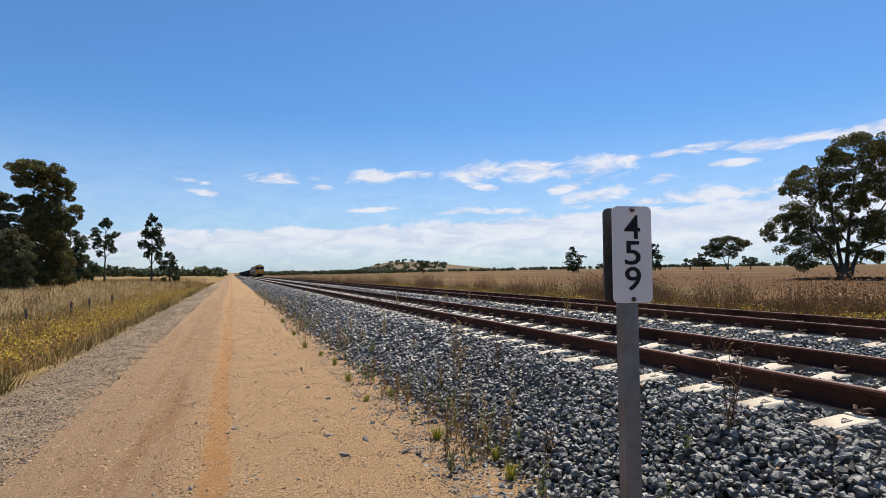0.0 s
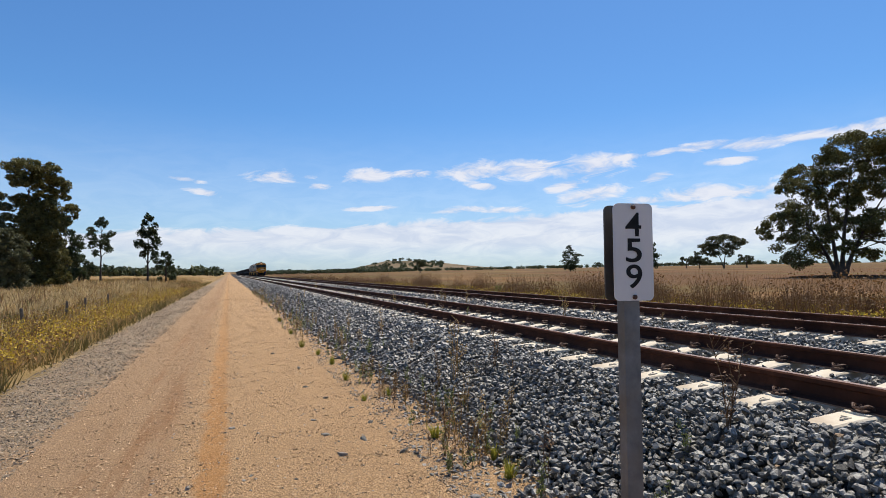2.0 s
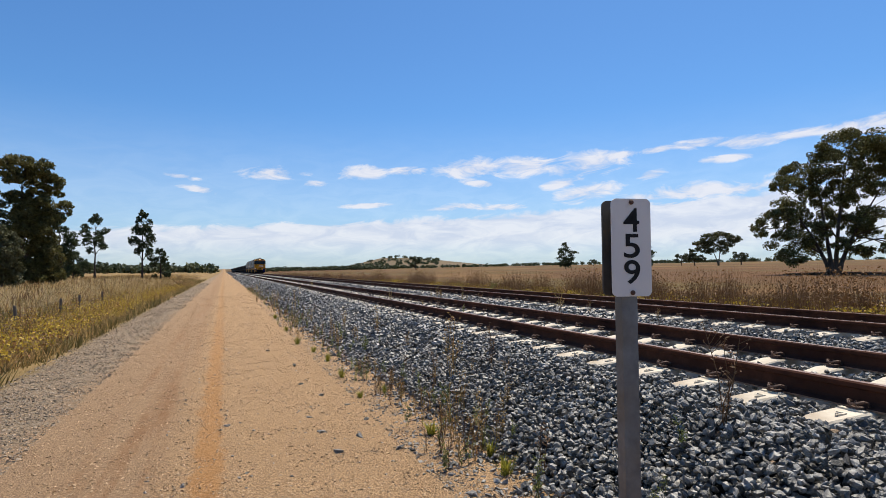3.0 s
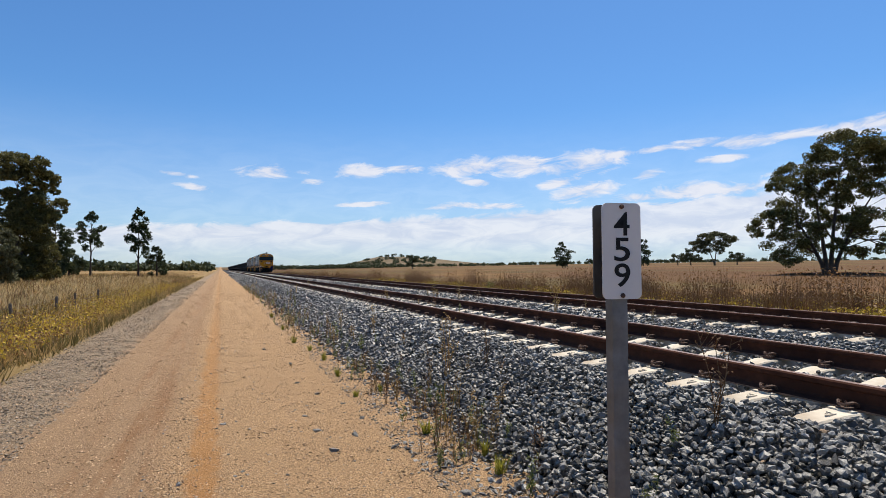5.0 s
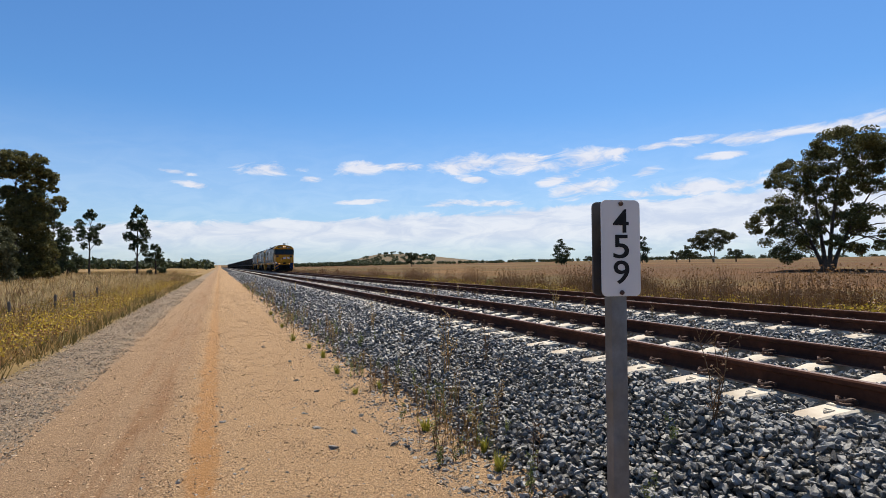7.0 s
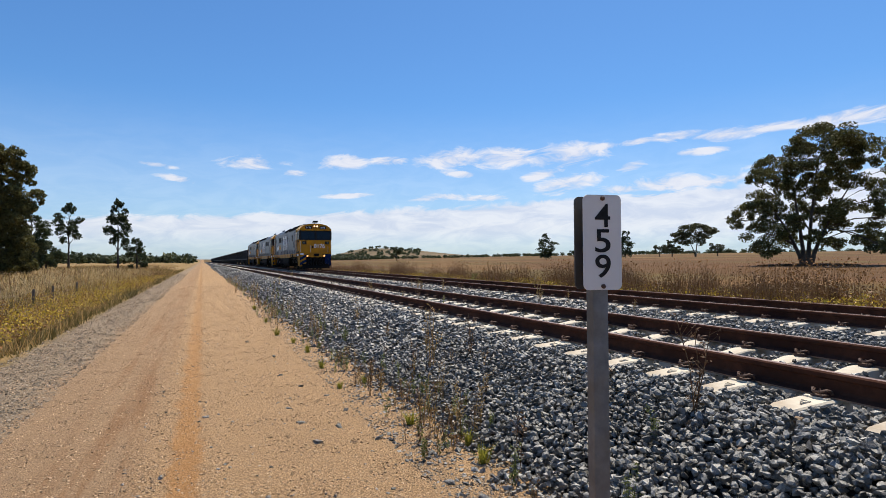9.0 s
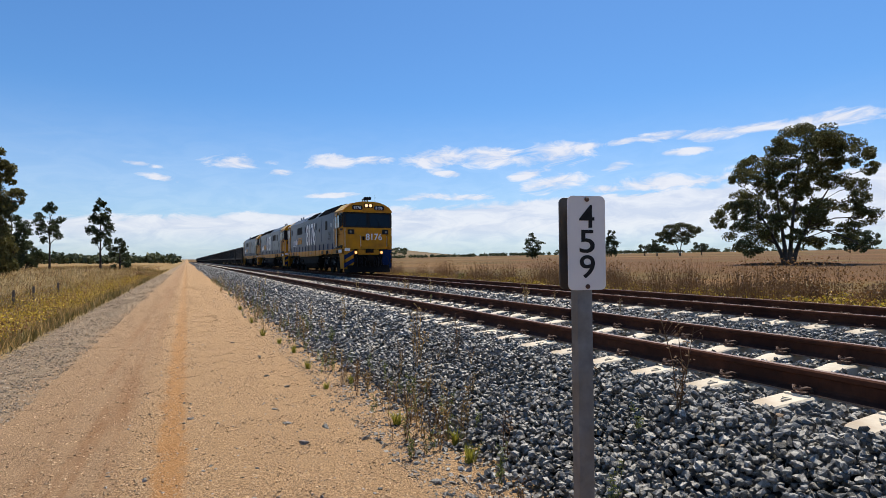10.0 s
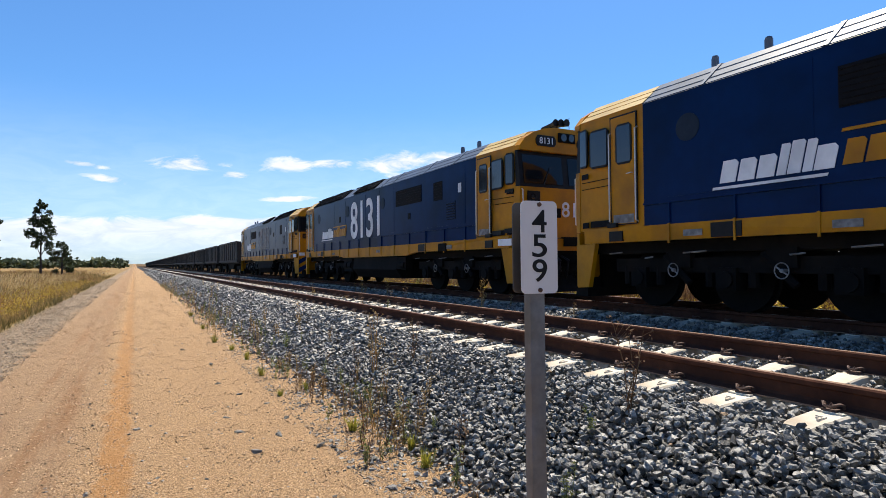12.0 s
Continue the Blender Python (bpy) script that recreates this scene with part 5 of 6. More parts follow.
tree("gum_tree", "large spreading gum tree with several trunks, alone in the dry paddock", X, Y,
     [(a * S, b * S * 0.98 + 0.3, random.uniform(-3.0, 3.0), r * S * (0.86 if -50 < a < 110 and 40 < b < 190 else 0.98), q * S * (0.88 if -50 < a < 110 and 40 < b < 190 else 1.04)) for a, b, r, q in GUM],
     0.38, 0.15, 980, M["gum"], 11, [(-0.12, -0.25, 12.0), (0.1, 0.1, 13.5), (0.42, 0.4, 9.5), (-0.45, -0.4, 8.0)])

# fallen leaves and twigs under it, a dark patch that also paints out its shadow
rng = np.random.default_rng(61)
n = 9000
q, a = np.sqrt(rng.uniform(0, 1, n)), rng.uniform(0, 2 * math.pi, n)
P = np.stack([X + 5.5 * q * np.cos(a), Y + 5.5 * q * np.sin(a), np.zeros(n)], 1)
P[:, 2] = height(P[:, 0], P[:, 1]) + rng.uniform(0.0, 0.22, n) * (1 - q) ** 0.5
tagged(leaves_mesh("leaf_litter", P, 0.09, M["litter"], None, rng, 0.5), "fallen leaves and twigs under the spreading gum, coloured dark to widen its shadow", "leaf litter", kind="stuff")

# small green shrub among the weeds behind the far track
shrub = tree("shrub", "small bright green shrub among brown weeds behind the track", 14.4, 29.4, [(-0.2, 0.35, 0.0, 0.22, 0.2), (0.2, 0.4, 0.1, 0.24, 0.22), (0.0, 0.62, -0.1, 0.24, 0.22), (0.05, 0.85, 0.0, 0.16, 0.16)], 0.02, 0.035, 9000, M["sprig"], 62)
tagged(shrub, "small bright green shrub among brown weeds behind the track", "shrub")

# tall gums beside the vehicle track: crowns as (across, height, radius across, radius up)
TALL_GUM = [(-0.4, 12.2, 1.4, 0.75), (1.3, 12.0, 1.05, 0.8), (2.4, 10.6, 0.95, 0.8), (3.1, 9.6, 0.4, 0.35), (1.7, 10.0, 0.85, 0.6), (0.1, 11.0, 1.05, 0.7), (-0.9, 11.0, 0.85, 0.6), (0.8, 9.4, 0.75, 0.55),
            (1.6, 8.3, 1.15, 0.75), (2.4, 7.1, 0.85, 0.8), (1.3, 6.7, 1.15, 0.9), (3.5, 8.3, 0.6, 0.4), (3.95, 7.7, 0.3, 0.3), (2.0, 5.7, 0.95, 0.7), (0.2, 7.4, 0.95, 1.1), (-0.6, 6.2, 1.05, 1.15), (0.3, 5.1, 1.15, 1.25),
            (1.7, 3.9, 1.25, 1.15), (0.6, 2.8, 1.3, 1.25), (2.4, 2.5, 0.95, 0.9), (1.3, 1.0, 1.4, 0.9), (-0.8, 2.2, 1.15, 1.4), (2.9, 1.0, 0.7, 0.7), (-0.6, 9.1, 1.05, 0.6)]
BROAD_GUM = [(0.7, 9.1, 1.2, 0.7), (-0.9, 9.4, 1.2, 0.85), (1.2, 7.7, 1.25, 0.9), (-0.5, 7.1, 1.3, 1.0), (1.4, 5.7, 1.15, 1.0), (0.5, 4.5, 1.4, 1.15), (1.6, 3.4, 1.05, 1.0), (-0.7, 3.9, 1.25, 1.25), (0.7, 1.9, 1.5, 1.15),
             (1.9, 1.0, 1.05, 0.8), (-0.9, 1.6, 1.3, 1.0), (-2.2, 6.0, 1.3, 1.1), (-2.4, 3.0, 1.4, 1.2), (-2.0, 8.0, 1.0, 0.8)]
for az, d, sc, lobs, mt, seed in ((-15.4, 72, 1.0, TALL_GUM, "gumdark", 21), (-18.6, 72, 1.0, BROAD_GUM, "greygum", 22), (-21.8, 76, 1.15, TALL_GUM, "gumdark", 23), (-16.6, 66, 0.55, BROAD_GUM, "greygum", 24), (-13.9, 80, 0.4, BROAD_GUM, "gumdark", 25)):
    X, Y = place(az, d)
    lob = [(a * sc, b * sc, random.uniform(-1.2, 1.2), r * sc * 1.18, q * sc * 1.15) for a, b, r, q in lobs]
    tree("gum_tree", "tall gum tree with a broken rounded olive crown by the track" if lobs is TALL_GUM else "broad grey-olive gum tree leafy down to the grass", X, Y, lob,
         0.3 * sc, 0.135, 2300, M[mt], seed, group="trees beside the track")

# cypress pines
for az, d, h, bare, w, seed in ((-12.9, 92, 9.2, 1.2, 2.3, 31), (-10.35, 104, 10.2, 4.6, 1.9, 32), (-6.75, 104, 10.8, 4.2, 2.0, 33), (-5.3, 106, 5.0, 0.6, 1.9, 34),
                                (-11.9, 110, 4.4, 0.6, 2.4, 35), (33.0, 235, 10.5, 1.2, 4.0, 36), (40.5, 260, 11.5, 1.5, 3.2, 37), (59.5, 250, 8.0, 1.5, 3.0, 38)):
    X, Y = place(az, d)
    rng = np.random.default_rng(seed)
    lob = []
    z = bare
    while z < h - 0.3:
        q = (z - bare) / (h - bare)
        r = w * (0.55 + 0.55 * math.sin(math.pi * min(1, q * 0.9 + 0.12))) * (0.75 if q > 0.75 else 1)
        for s in (-1, 1):
            if rng.uniform() < 0.85:
                lob.append((s * r * rng.uniform(0.15, 0.7), z + rng.uniform(-0.3, 0.3), rng.uniform(-0.6, 0.6) * r, r * rng.uniform(0.28, 0.45) * (1.0 if d < 150 else 1.3), 0.36 + 0.1 * w + (0.0 if d < 150 else 0.35)))
        z += 0.62 if d < 150 else 1.0
    lob.append((0, h - 0.5, 0, w * 0.3, 0.6))
    tree("cypress_pine", "slender dark cypress pine with a ragged crown", X, Y, lob, 0.16, 0.12 if d < 150 else 0.2, 1500 if d < 150 else 420, M["pine"], seed, group="cypress pines")

# rounder paddock trees farther off
for az, d, h, w, seed, gap in ((46.6, 240, 13.0, 8.5, 41, 0.35), (48.4, 255, 5.5, 3.4, 42, 0.15), (44.6, 262, 7.6, 4.6, 43, 0.1), (43.5, 280, 5.5, 3.6, 44, 0.1), (18.2, 330, 8.0, 4.2, 45, 0.12), (60.5, 300, 9, 6, 46, 0.2), (37, 420, 5, 3, 47, 0.1), (35.6, 420, 5, 3, 48, 0.1)):
    X, Y = place(az, d)
    rng = np.random.default_rng(seed)
    if h > 12:  # one broad uneven crown on leaning trunks
        lob = [(a, b, rng.uniform(-1.5, 1.5), r * 1.25, q * 1.3) for a, b, r, q in ((-2.8, 10.5, 2.6, 1.4), (1.5, 11.1, 2.9, 1.4), (5.2, 10.1, 1.9, 1.0), (-6.0, 8.4, 2.2, 1.2), (-1.3, 8.0, 2.9, 1.4), (3.4, 8.4, 2.2, 1.2), (6.5, 9.6, 1.2, 0.8), (-5.1, 6.3, 1.9, 1.0), (1.5, 5.9, 1.5, 1.0), (-2.8, 5.5, 1.5, 0.8))]
        tree("paddock_tree", "broad round-topped tree with bare leaning trunks far across the paddock", X, Y, lob, 0.32, 0.26, 400, M["greygum"], seed, [(-0.35, -0.1, 7.5), (0.1, 0.0, 8.5)], group="paddock trees")
        continue
    lob = [(rng.uniform(-0.75, 0.75) * w, h * (gap + (0.95 - gap) * rng.uniform(0.25, 0.9)), rng.uniform(-0.5, 0.5) * w, w * rng.uniform(0.2, 0.34), h * 0.13) for _ in range(16)]
    tree("paddock_tree", "dark rounded tree standing far across the paddock", X, Y, lob, 0.3, 0.28, 240, M["farleaf"], seed, group="paddock trees")


def tree_belt(name, label, a0, a1, d0, d1, h0, h1, count, seed):
    """A far belt of trees: clumped crowns in one mesh."""
    rng = np.random.default_rng(seed)
    cs = []
    for _ in range(count):
        X, Y = place(rng.uniform(a0, a1), rng.uniform(d0, d1))
        g = float(height(X, Y))
        h = rng.uniform(h0, h1)
        k = 70
        d = rng.normal(size=(k, 3))
        d /= np.linalg.norm(d, axis=1, keepdims=True)
        cs.append(d * rng.uniform(0.4, 1.0, (k, 1)) * (h * 0.75, h * 0.75, h * 0.5) + (X, Y, g + h * 0.52))
    c = np.concatenate(cs)
    ob = leaves_mesh(name, c, 0.16 * h1, M["farleaf"], None, rng, 0.6)
    tagged(ob, label, "far trees", kind="stuff")


tree_belt("far_tree_belt", "dark belt of trees along the far edge of the grassland", -45, -0.8, 340, 560, 3.5, 7.0, 380, 51)
tree_belt("far_tree_belt", "dark belt of trees on the horizon behind the railway", 1.2, 17, 620, 900, 3, 5.6, 340, 52)
tree_belt("far_tree_belt", "thin line of trees on the skyline of the paddock", 17, 75, 640, 900, 2.2, 4.6, 520, 53)
tree_belt("far_hill_trees", "scattered trees over the low rocky hill", 10.5, 20.5, 1250, 1520, 3.5, 7, 210, 54)


# ---- grass and weeds ----
def blades(name, pts, h, w, mat, rng, lean=0.25, label="", cat="grass"):
    """Upright tapered blades: a triangle each, leaning at random."""
    n = len(pts)
    a = rng.uniform(0, 2 * math.pi, n)
    s = np.stack([np.cos(a), np.sin(a), np.zeros(n)], 1) * (w * rng.uniform(0.6, 1.4, (n, 1)))
    hh = h * rng.uniform(0.5, 1.25, (n, 1)) if np.isscalar(h) else h[:, None] * rng.uniform(0.6, 1.2, (n, 1))
    tip = pts + np.concatenate([rng.normal(size=(n, 2)) * lean * hh, hh], 1)
    v = np.stack([pts - s, pts + s, tip], 1).reshape(-1, 3)
    ob = pydata(name, v, np.arange(3 * n).reshape(n, 3), mat)
    tagged(ob, label, cat, kind="stuff")
    return ob


def scatter(rng, n, x0, x1, y0, y1, clump=0.0):
    """Points on the land, denser towards the near end, gathered into patches."""
    y = y0 * (y1 / y0) ** rng.uniform(0, 1, n)
    x = rng.uniform(x0, x1, n)
    if clump:
        keep = np.array([noise.noise((a * 0.9, b * 0.45, 7.0)) for a, b in zip(x, y)]) > rng.uniform(-clump, clump, n)
        x, y = x[keep], y[keep]
    return np.stack([x, y, height(x, y) - 0.02], 1)


def tall(P, lo, hi, seed):
    """Height of the weeds, from patch to patch."""
    return np.array([lo + (hi - lo) * min(1.0, max(0.0, 0.42 + 1.5 * noise.noise((a * 0.8, b * 0.5, seed)))) for a, b in P[:, :2]])


rng = np.random.default_rng(5)
# verge on the far side of the vehicle track
P = scatter(rng, 60000, -9.2, -2.68, 5, 120, 0.5)
P = P[P[:, 0] < -2.7 - 0.2 * rng.uniform(0, 1, len(P)) ** 2]
blades("verge_grass", P, tall(P, 0.14, 0.5, 21.0), 0.01, M["drygrass"], rng, 0.3, "tall dry straw-coloured grass along the verge")
P = scatter(rng, 60000, -18, -5.0, 12, 90, 0.45)
blades("pale_grass", P, tall(P, 0.2, 0.55, 41.0), 0.014, M["straw"], rng, 0.35, "pale bleached straw standing past the fence")
P = scatter(rng, 44000, -7.2, -2.65, 5, 110, 0.4)
blades("verge_weeds", P, tall(P, 0.14, 0.46, 27.0), 0.012, M["greengrass"], rng, 0.35, "olive green weeds among the dry verge grass")
P = scatter(rng, 52000, -30, -6, 16, 200, 0.4)
blades("meadow_grass", P, tall(P, 0.16, 0.5, 33.0), 0.02, M["drygrass"], rng, 0.3, "dry meadow grass past the verge")
P = scatter(rng, 30000, -20, -4.8, 12, 120, 0.12)
blades("meadow_weeds", P, tall(P, 0.2, 0.6, 47.0), 0.018, M["greengrass"], rng, 0.35, "olive green weeds in patches over the straw")
P = scatter(rng, 14000, -24, -4.5, 14, 150, 0.06)
blades("meadow_weeds", P, tall(P, 0.3, 0.75, 35.0), 0.025, M["brownweed"], rng, 0.3, "brown seeding weeds in the meadow")
P = np.stack([rng.uniform(-8, -2.75, 14000), rng.uniform(-6, 6, 14000), np.zeros(14000)], 1)
P[:, 2] = height(P[:, 0], P[:, 1]) - 0.02
blades("verge_grass", P, tall(P, 0.14, 0.5, 21.0), 0.008, M["drygrass"], rng, 0.3, "dry straw-coloured grass along the near verge")
# yellow flower heads
P = scatter(rng, 22000, -6.4, -2.85, 6, 80, 0.35)
P[:, 2] += rng.uniform(0.15, 0.5, len(P))
ob = leaves_mesh("verge_seed_heads", P, 0.026, M["rustweed"], None, rng, 0.7)
tagged(ob, "orange-brown dry seed heads over the verge weeds", "weeds", kind="stuff")
P = scatter(rng, 40000, -6.6, -2.95, 5, 60, 0.5)
P = P[rng.uniform(0, 1, len(P)) < np.clip((P[:, 0] + 7.0) / 3.0, 0, 1)]
P[:, 2] += rng.uniform(0.2, 0.5, len(P))
ob = leaves_mesh("verge_flowers", P, 0.022, M["flower"], None, rng, 0.8)
tagged(ob, "small yellow wildflowers over the verge weeds", "flowers", kind="stuff")
# weeds beyond the far track
P = scatter(rng, 120000, 12.7, 18.0, 4, 170, 0.15)
H = tall(P, 0.1, 1.65, 3.0)
blades("trackside_weeds", P, H, 0.009, M["brownweed"], rng, 0.16, "tall brown dry weeds behind the far track")
Q = P[rng.uniform(0, 1, len(P)) < 0.75].copy()
Q[:, 2] += tall(Q, 0.1, 1.6, 3.0) * rng.uniform(0.35, 1.0, len(Q))
Q[:, :2] += rng.normal(size=(len(Q), 2)) * 0.08
ob = leaves_mesh("trackside_seed_heads", Q, 0.03, M["brownweed"], None, rng, 0.5)
tagged(ob, "brown seed heads of the tall weeds", "weeds", kind="stuff")
P = scatter(rng, 64000, 12.6, 17.5, 4, 140, 0.4)
blades("trackside_grass", P, tall(P, 0.25, 0.8, 9.0), 0.012, M["limeweed"], rng, 0.25, "olive green and yellow weeds behind the far track")
P = scatter(rng, 46000, 13.5, 19, 4, 110, 0.05)
P[:, 2] += tall(P, 0.2, 1.7, 3.0) * rng.uniform(0.3, 1.0, len(P))
ob = leaves_mesh("trackside_bushes", P, 0.04, M["rustweed"], None, rng, 0.6)
tagged(ob, "rusty brown bushy weeds behind the far track", "weeds", kind="stuff")
P = scatter(rng, 40000, 12.6, 17, 4, 60, 0.25)
P[:, 2] += rng.uniform(0.2, 0.75, len(P))
ob = leaves_mesh("trackside_flowers", P, 0.03, M["flower"], None, rng, 0.8)
tagged(ob, "yellow wildflowers behind the far track", "flowers", kind="stuff")
P = scatter(rng, 18000, 17, 80, 20, 260, 0.12)
blades("paddock_stubble", P, 0.22, 0.02, M["stubble"], rng, 0.3, "short dry stubble in the paddock")


# ---- weeds along the foot of the ballast ----
def weed_mesh(name, stems, h, mat, seed, twigs=5, r=0.0035, splay=0.25, flowers=False):
    """A dry weed: thin bent stems with side twigs and small seed heads."""
    g = random.Random(seed)
    bm = bmesh.new()
    for _ in range(stems):
        a, s = g.uniform(0, 6.28), g.uniform(0, splay)
        hh = h * g.uniform(0.55, 1.0)
        tip = Vector((math.cos(a) * s * hh, math.sin(a) * s * hh, hh))
        foot = Vector((g.uniform(-0.03, 0.03), g.uniform(-0.03, 0.03), -0.03))
        mid = foot.lerp(tip, 0.5) + Vector((g.uniform(-0.03, 0.03), g.uniform(-0.03, 0.03), 0))
        tube(bm, [foot, mid, tip], [r, r * 0.8, r * 0.4], 4)
        for _ in range(twigs):
            q = g.uniform(0.3, 0.97)
            p = mid.lerp(tip, (q - 0.5) * 2) if q > 0.5 else foot.lerp(mid, q * 2)
            b = g.uniform(0, 6.28)
            ln = hh * g.uniform(0.06, 0.22)
            e = p + Vector((math.cos(b) * ln * 0.7, math.sin(b) * ln * 0.7, ln * g.uniform(0.3, 1.0)))
            tube(bm, [p, e], [r * 0.5, r * 0.3], 3)
            for _ in range(2):
                c = e + Vector([g.uniform(-0.012, 0.012) for _ in range(3)])
                u = Vector([g.uniform(-1, 1) for _ in range(3)]).normalized() * g.uniform(0.008, 0.018)
                w = u.orthogonal().normalized() * 0.006
                f = bm.faces.new([bm.verts.new(c - u), bm.verts.new(c + w), bm.verts.new(c + u), bm.verts.new(c - w)])
                f.material_index = 1
    return bm


def tuft_mesh(name, n, h, seed):
    g = random.Random(seed)
    bm = bmesh.new()
    for _ in range(n):
        a, s = g.uniform(0, 6.28), g.uniform(0.1, 0.8)
        hh = h * g.uniform(0.5, 1.0)
        f = Vector((g.uniform(-0.03, 0.03), g.uniform(-0.03, 0.03), -0.01))
        t = f + Vector((math.cos(a) * s * hh, math.sin(a) * s * hh, hh))
        m = f.lerp(t, 0.55) + Vector((0, 0, 0.12 * hh))
        w = Vector((-math.sin(a), math.cos(a), 0)) * 0.004
        v = [bm.verts.new(c) for c in (f - w, f + w, m + w * 0.8, m - w * 0.8, t)]
        bm.faces.new((v[0], v[1], v[2], v[3]))
        bm.faces.new((v[3], v[2], v[4]))
    return bm


WEEDS = []
for k in range(8):
    ob = finish("dry_weed", weed_mesh("dry_weed", 2 + k % 4, 0.4 if k < 5 else 0.58, None, 100 + k, 8, 0.0045), [M["drygrass"] if k % 3 else M["brownweed"], M["drygrass"] if k % 2 else M["brownweed"]])
    tagged(ob, "thin dry brown weed with seed heads at the ballast's foot", "weed", "weeds along the ballast")
    WEEDS.append(ob)
for k in range(4):
    ob = finish("green_weed", weed_mesh("green_weed", 3, 0.34, None, 200 + k, 12, 0.004), [M["sprig"], M["sprig"]])
    tagged(ob, "thin green weed growing out of the ballast", "weed", "weeds along the ballast")
    WEEDS.append(ob)
TUFTS = []
for k in range(3):
    ob = finish("grass_tuft", tuft_mesh("grass_tuft", 70, 0.2, 300 + k), M["tuft"])
    tagged(ob, "small bright yellow-green tuft of grass on the sand", "grass tuft", "grass tufts")
    TUFTS.append(ob)


def stand(ob, x, y, s, first):
    z = float(ballast_z(x)) if x > 2.2 else float(height(x, y))
    m = Matrix.Translation((x, y, z - 0.01)) @ Matrix.Rotation(random.uniform(0, 6.28), 4, "Z")
    if first:
        ob.matrix_basis = m @ Matrix.Scale(s, 4)
    else:
        c = copy_thing(ob, m)
        c.scale = (s, s, s)


spots = [(3.29, 3.03, 1.25, 6), (2.35, 3.75, 1.0, 0), (2.2, 3.6, 0.9, 8), (2.1, 4.9, 1.1, 5), (2.6, 3.2, 0.8, 9), (2.45, 2.7, 0.9, 10), (1.95, 4.4, 0.7, 1), (3.0, 3.1, 0.7, 9), (2.75, 6.6, 1.3, 7), (2.0, 3.0, 0.8, 2), (2.1, 2.6, 0.7, 3)]
rw = random.Random(77)
for k in range(420):
    y = 4.3 + 48 * rw.random() ** 1.4
    spots.append((2.15 + rw.gauss(0.0, 0.2) + (0.35 if rw.random() < 0.2 else 0), y, rw.uniform(0.4, 0.85), rw.choice((0, 1, 2, 3, 4, 5, 6, 7, 8, 8, 9, 9, 10, 11))))
for k in range(26):
    spots.append((rw.choice((rw.uniform(2.4, 3.5), rw.uniform(6.3, 7.9), rw.uniform(4.4, 5.4))), 5 + 30 * rw.random(), rw.uniform(0.7, 1.2), rw.randrange(9)))
used = set()
for x, y, s, k in spots:
    stand(WEEDS[k], x, y, s, k not in used)
    used.add(k)
for n, (x, y, s) in enumerate(((2.18, 4.06, 1.0), (2.02, 5.30, 0.9), (2.25, 4.48, 0.8), (1.79, 8.56, 0.8), (1.63, 12.70, 1.0), (1.84, 10.12, 0.9), (2.10, 7.32, 0.7), (1.79, 11.36, 0.8), (1.74, 7.12, 0.6), (1.68, 15.50, 0.9), (1.74, 19.63, 1.0))):
    stand(TUFTS[n % 3], x, y, s, n < 3)

# wire fence along the verge
FENCE_X = -5.5
posts = None
for n in range(7):
    py = 9.0 + 3.9 * n + random.uniform(-0.5, 0.5)
    px = FENCE_X + random.uniform(-0.05, 0.05)
    if posts is None:
        bm = bmesh.new()
        tube(bm, [(0, 0, -0.3), (0.01, 0, 0.5), (0, 0.01, 0.7), (0, 0.01, 0.73)], [0.05, 0.047, 0.044, 0.03], 8)
        posts = finish("fence_post", bm, M["timber"])
        tagged(posts, "short grey timber fence post in the dry grass", "fence post", "fence posts")
        posts.location = (px, py, float(height(px, py)))
    else:
        copy_thing(posts, pose(px, py, float(height(px, py)), random.uniform(-4, 4), random.uniform(-4, 4), 0))
for z in (0.42, 0.62):
    bm = bmesh.new()
    tube(bm, [(FENCE_X, y, float(height(FENCE_X, y)) + z - 0.03 * (k % 2)) for k, y in enumerate(np.arange(5.0, 34.0, 1.95))], 0.004, 4)
    tagged(finish("fence_wire", bm, M["timber"]), "slack rusty wire strung between the short fence posts", "fence wire", "fence wires")

# ---- ballast stones ----
CUBE = np.array([(x, y, z) for x in (-1, 1) for y in (-1, 1) for z in (-1, 1)], float)
tri = np.array([(0, 1, 3), (0, 3, 2), (4, 6, 7), (4, 7, 5), (0, 4, 5), (0, 5, 1), (2, 3, 7), (2, 7, 6), (0, 2, 6), (0, 6, 4), (1, 5, 7), (1, 7, 3)])
rng = np.random.default_rng(9)
SHAPES = []
for _ in range(24):
    d = CUBE * rng.uniform(0.55, 1.15, (8, 3)) * (1.2, rng.uniform(0.65, 1.0), rng.uniform(0.4, 0.75))
    n = rng.normal(size=(2, 3))
    n /= np.linalg.norm(n, axis=1, keepdims=True)
    for q in n:  # broken flat faces
        h = d @ q
        d = d - np.clip(h - 0.8, 0, None)[:, None] * q
    SHAPES.append(d)
SHAPES = np.array(SHAPES)


def turn_matrices(n):
    q = rng.normal(size=(n, 4))
    q /= np.linalg.norm(q, axis=1, keepdims=True)
    w, x, y, z = q.T
    return np.stack([1 - 2 * (y * y + z * z), 2 * (x * y - z * w), 2 * (x * z + y * w), 2 * (x * y + z * w), 1 - 2 * (x * x + z * z), 2 * (y * z - x * w),
                     2 * (x * z - y * w), 2 * (y * z + x * w), 1 - 2 * (x * x + y * y)], 1).reshape(n, 3, 3)


# rounder broken lumps for the nearest stones: icosahedra cut by flat faces
G = (1 + 5 ** 0.5) / 2
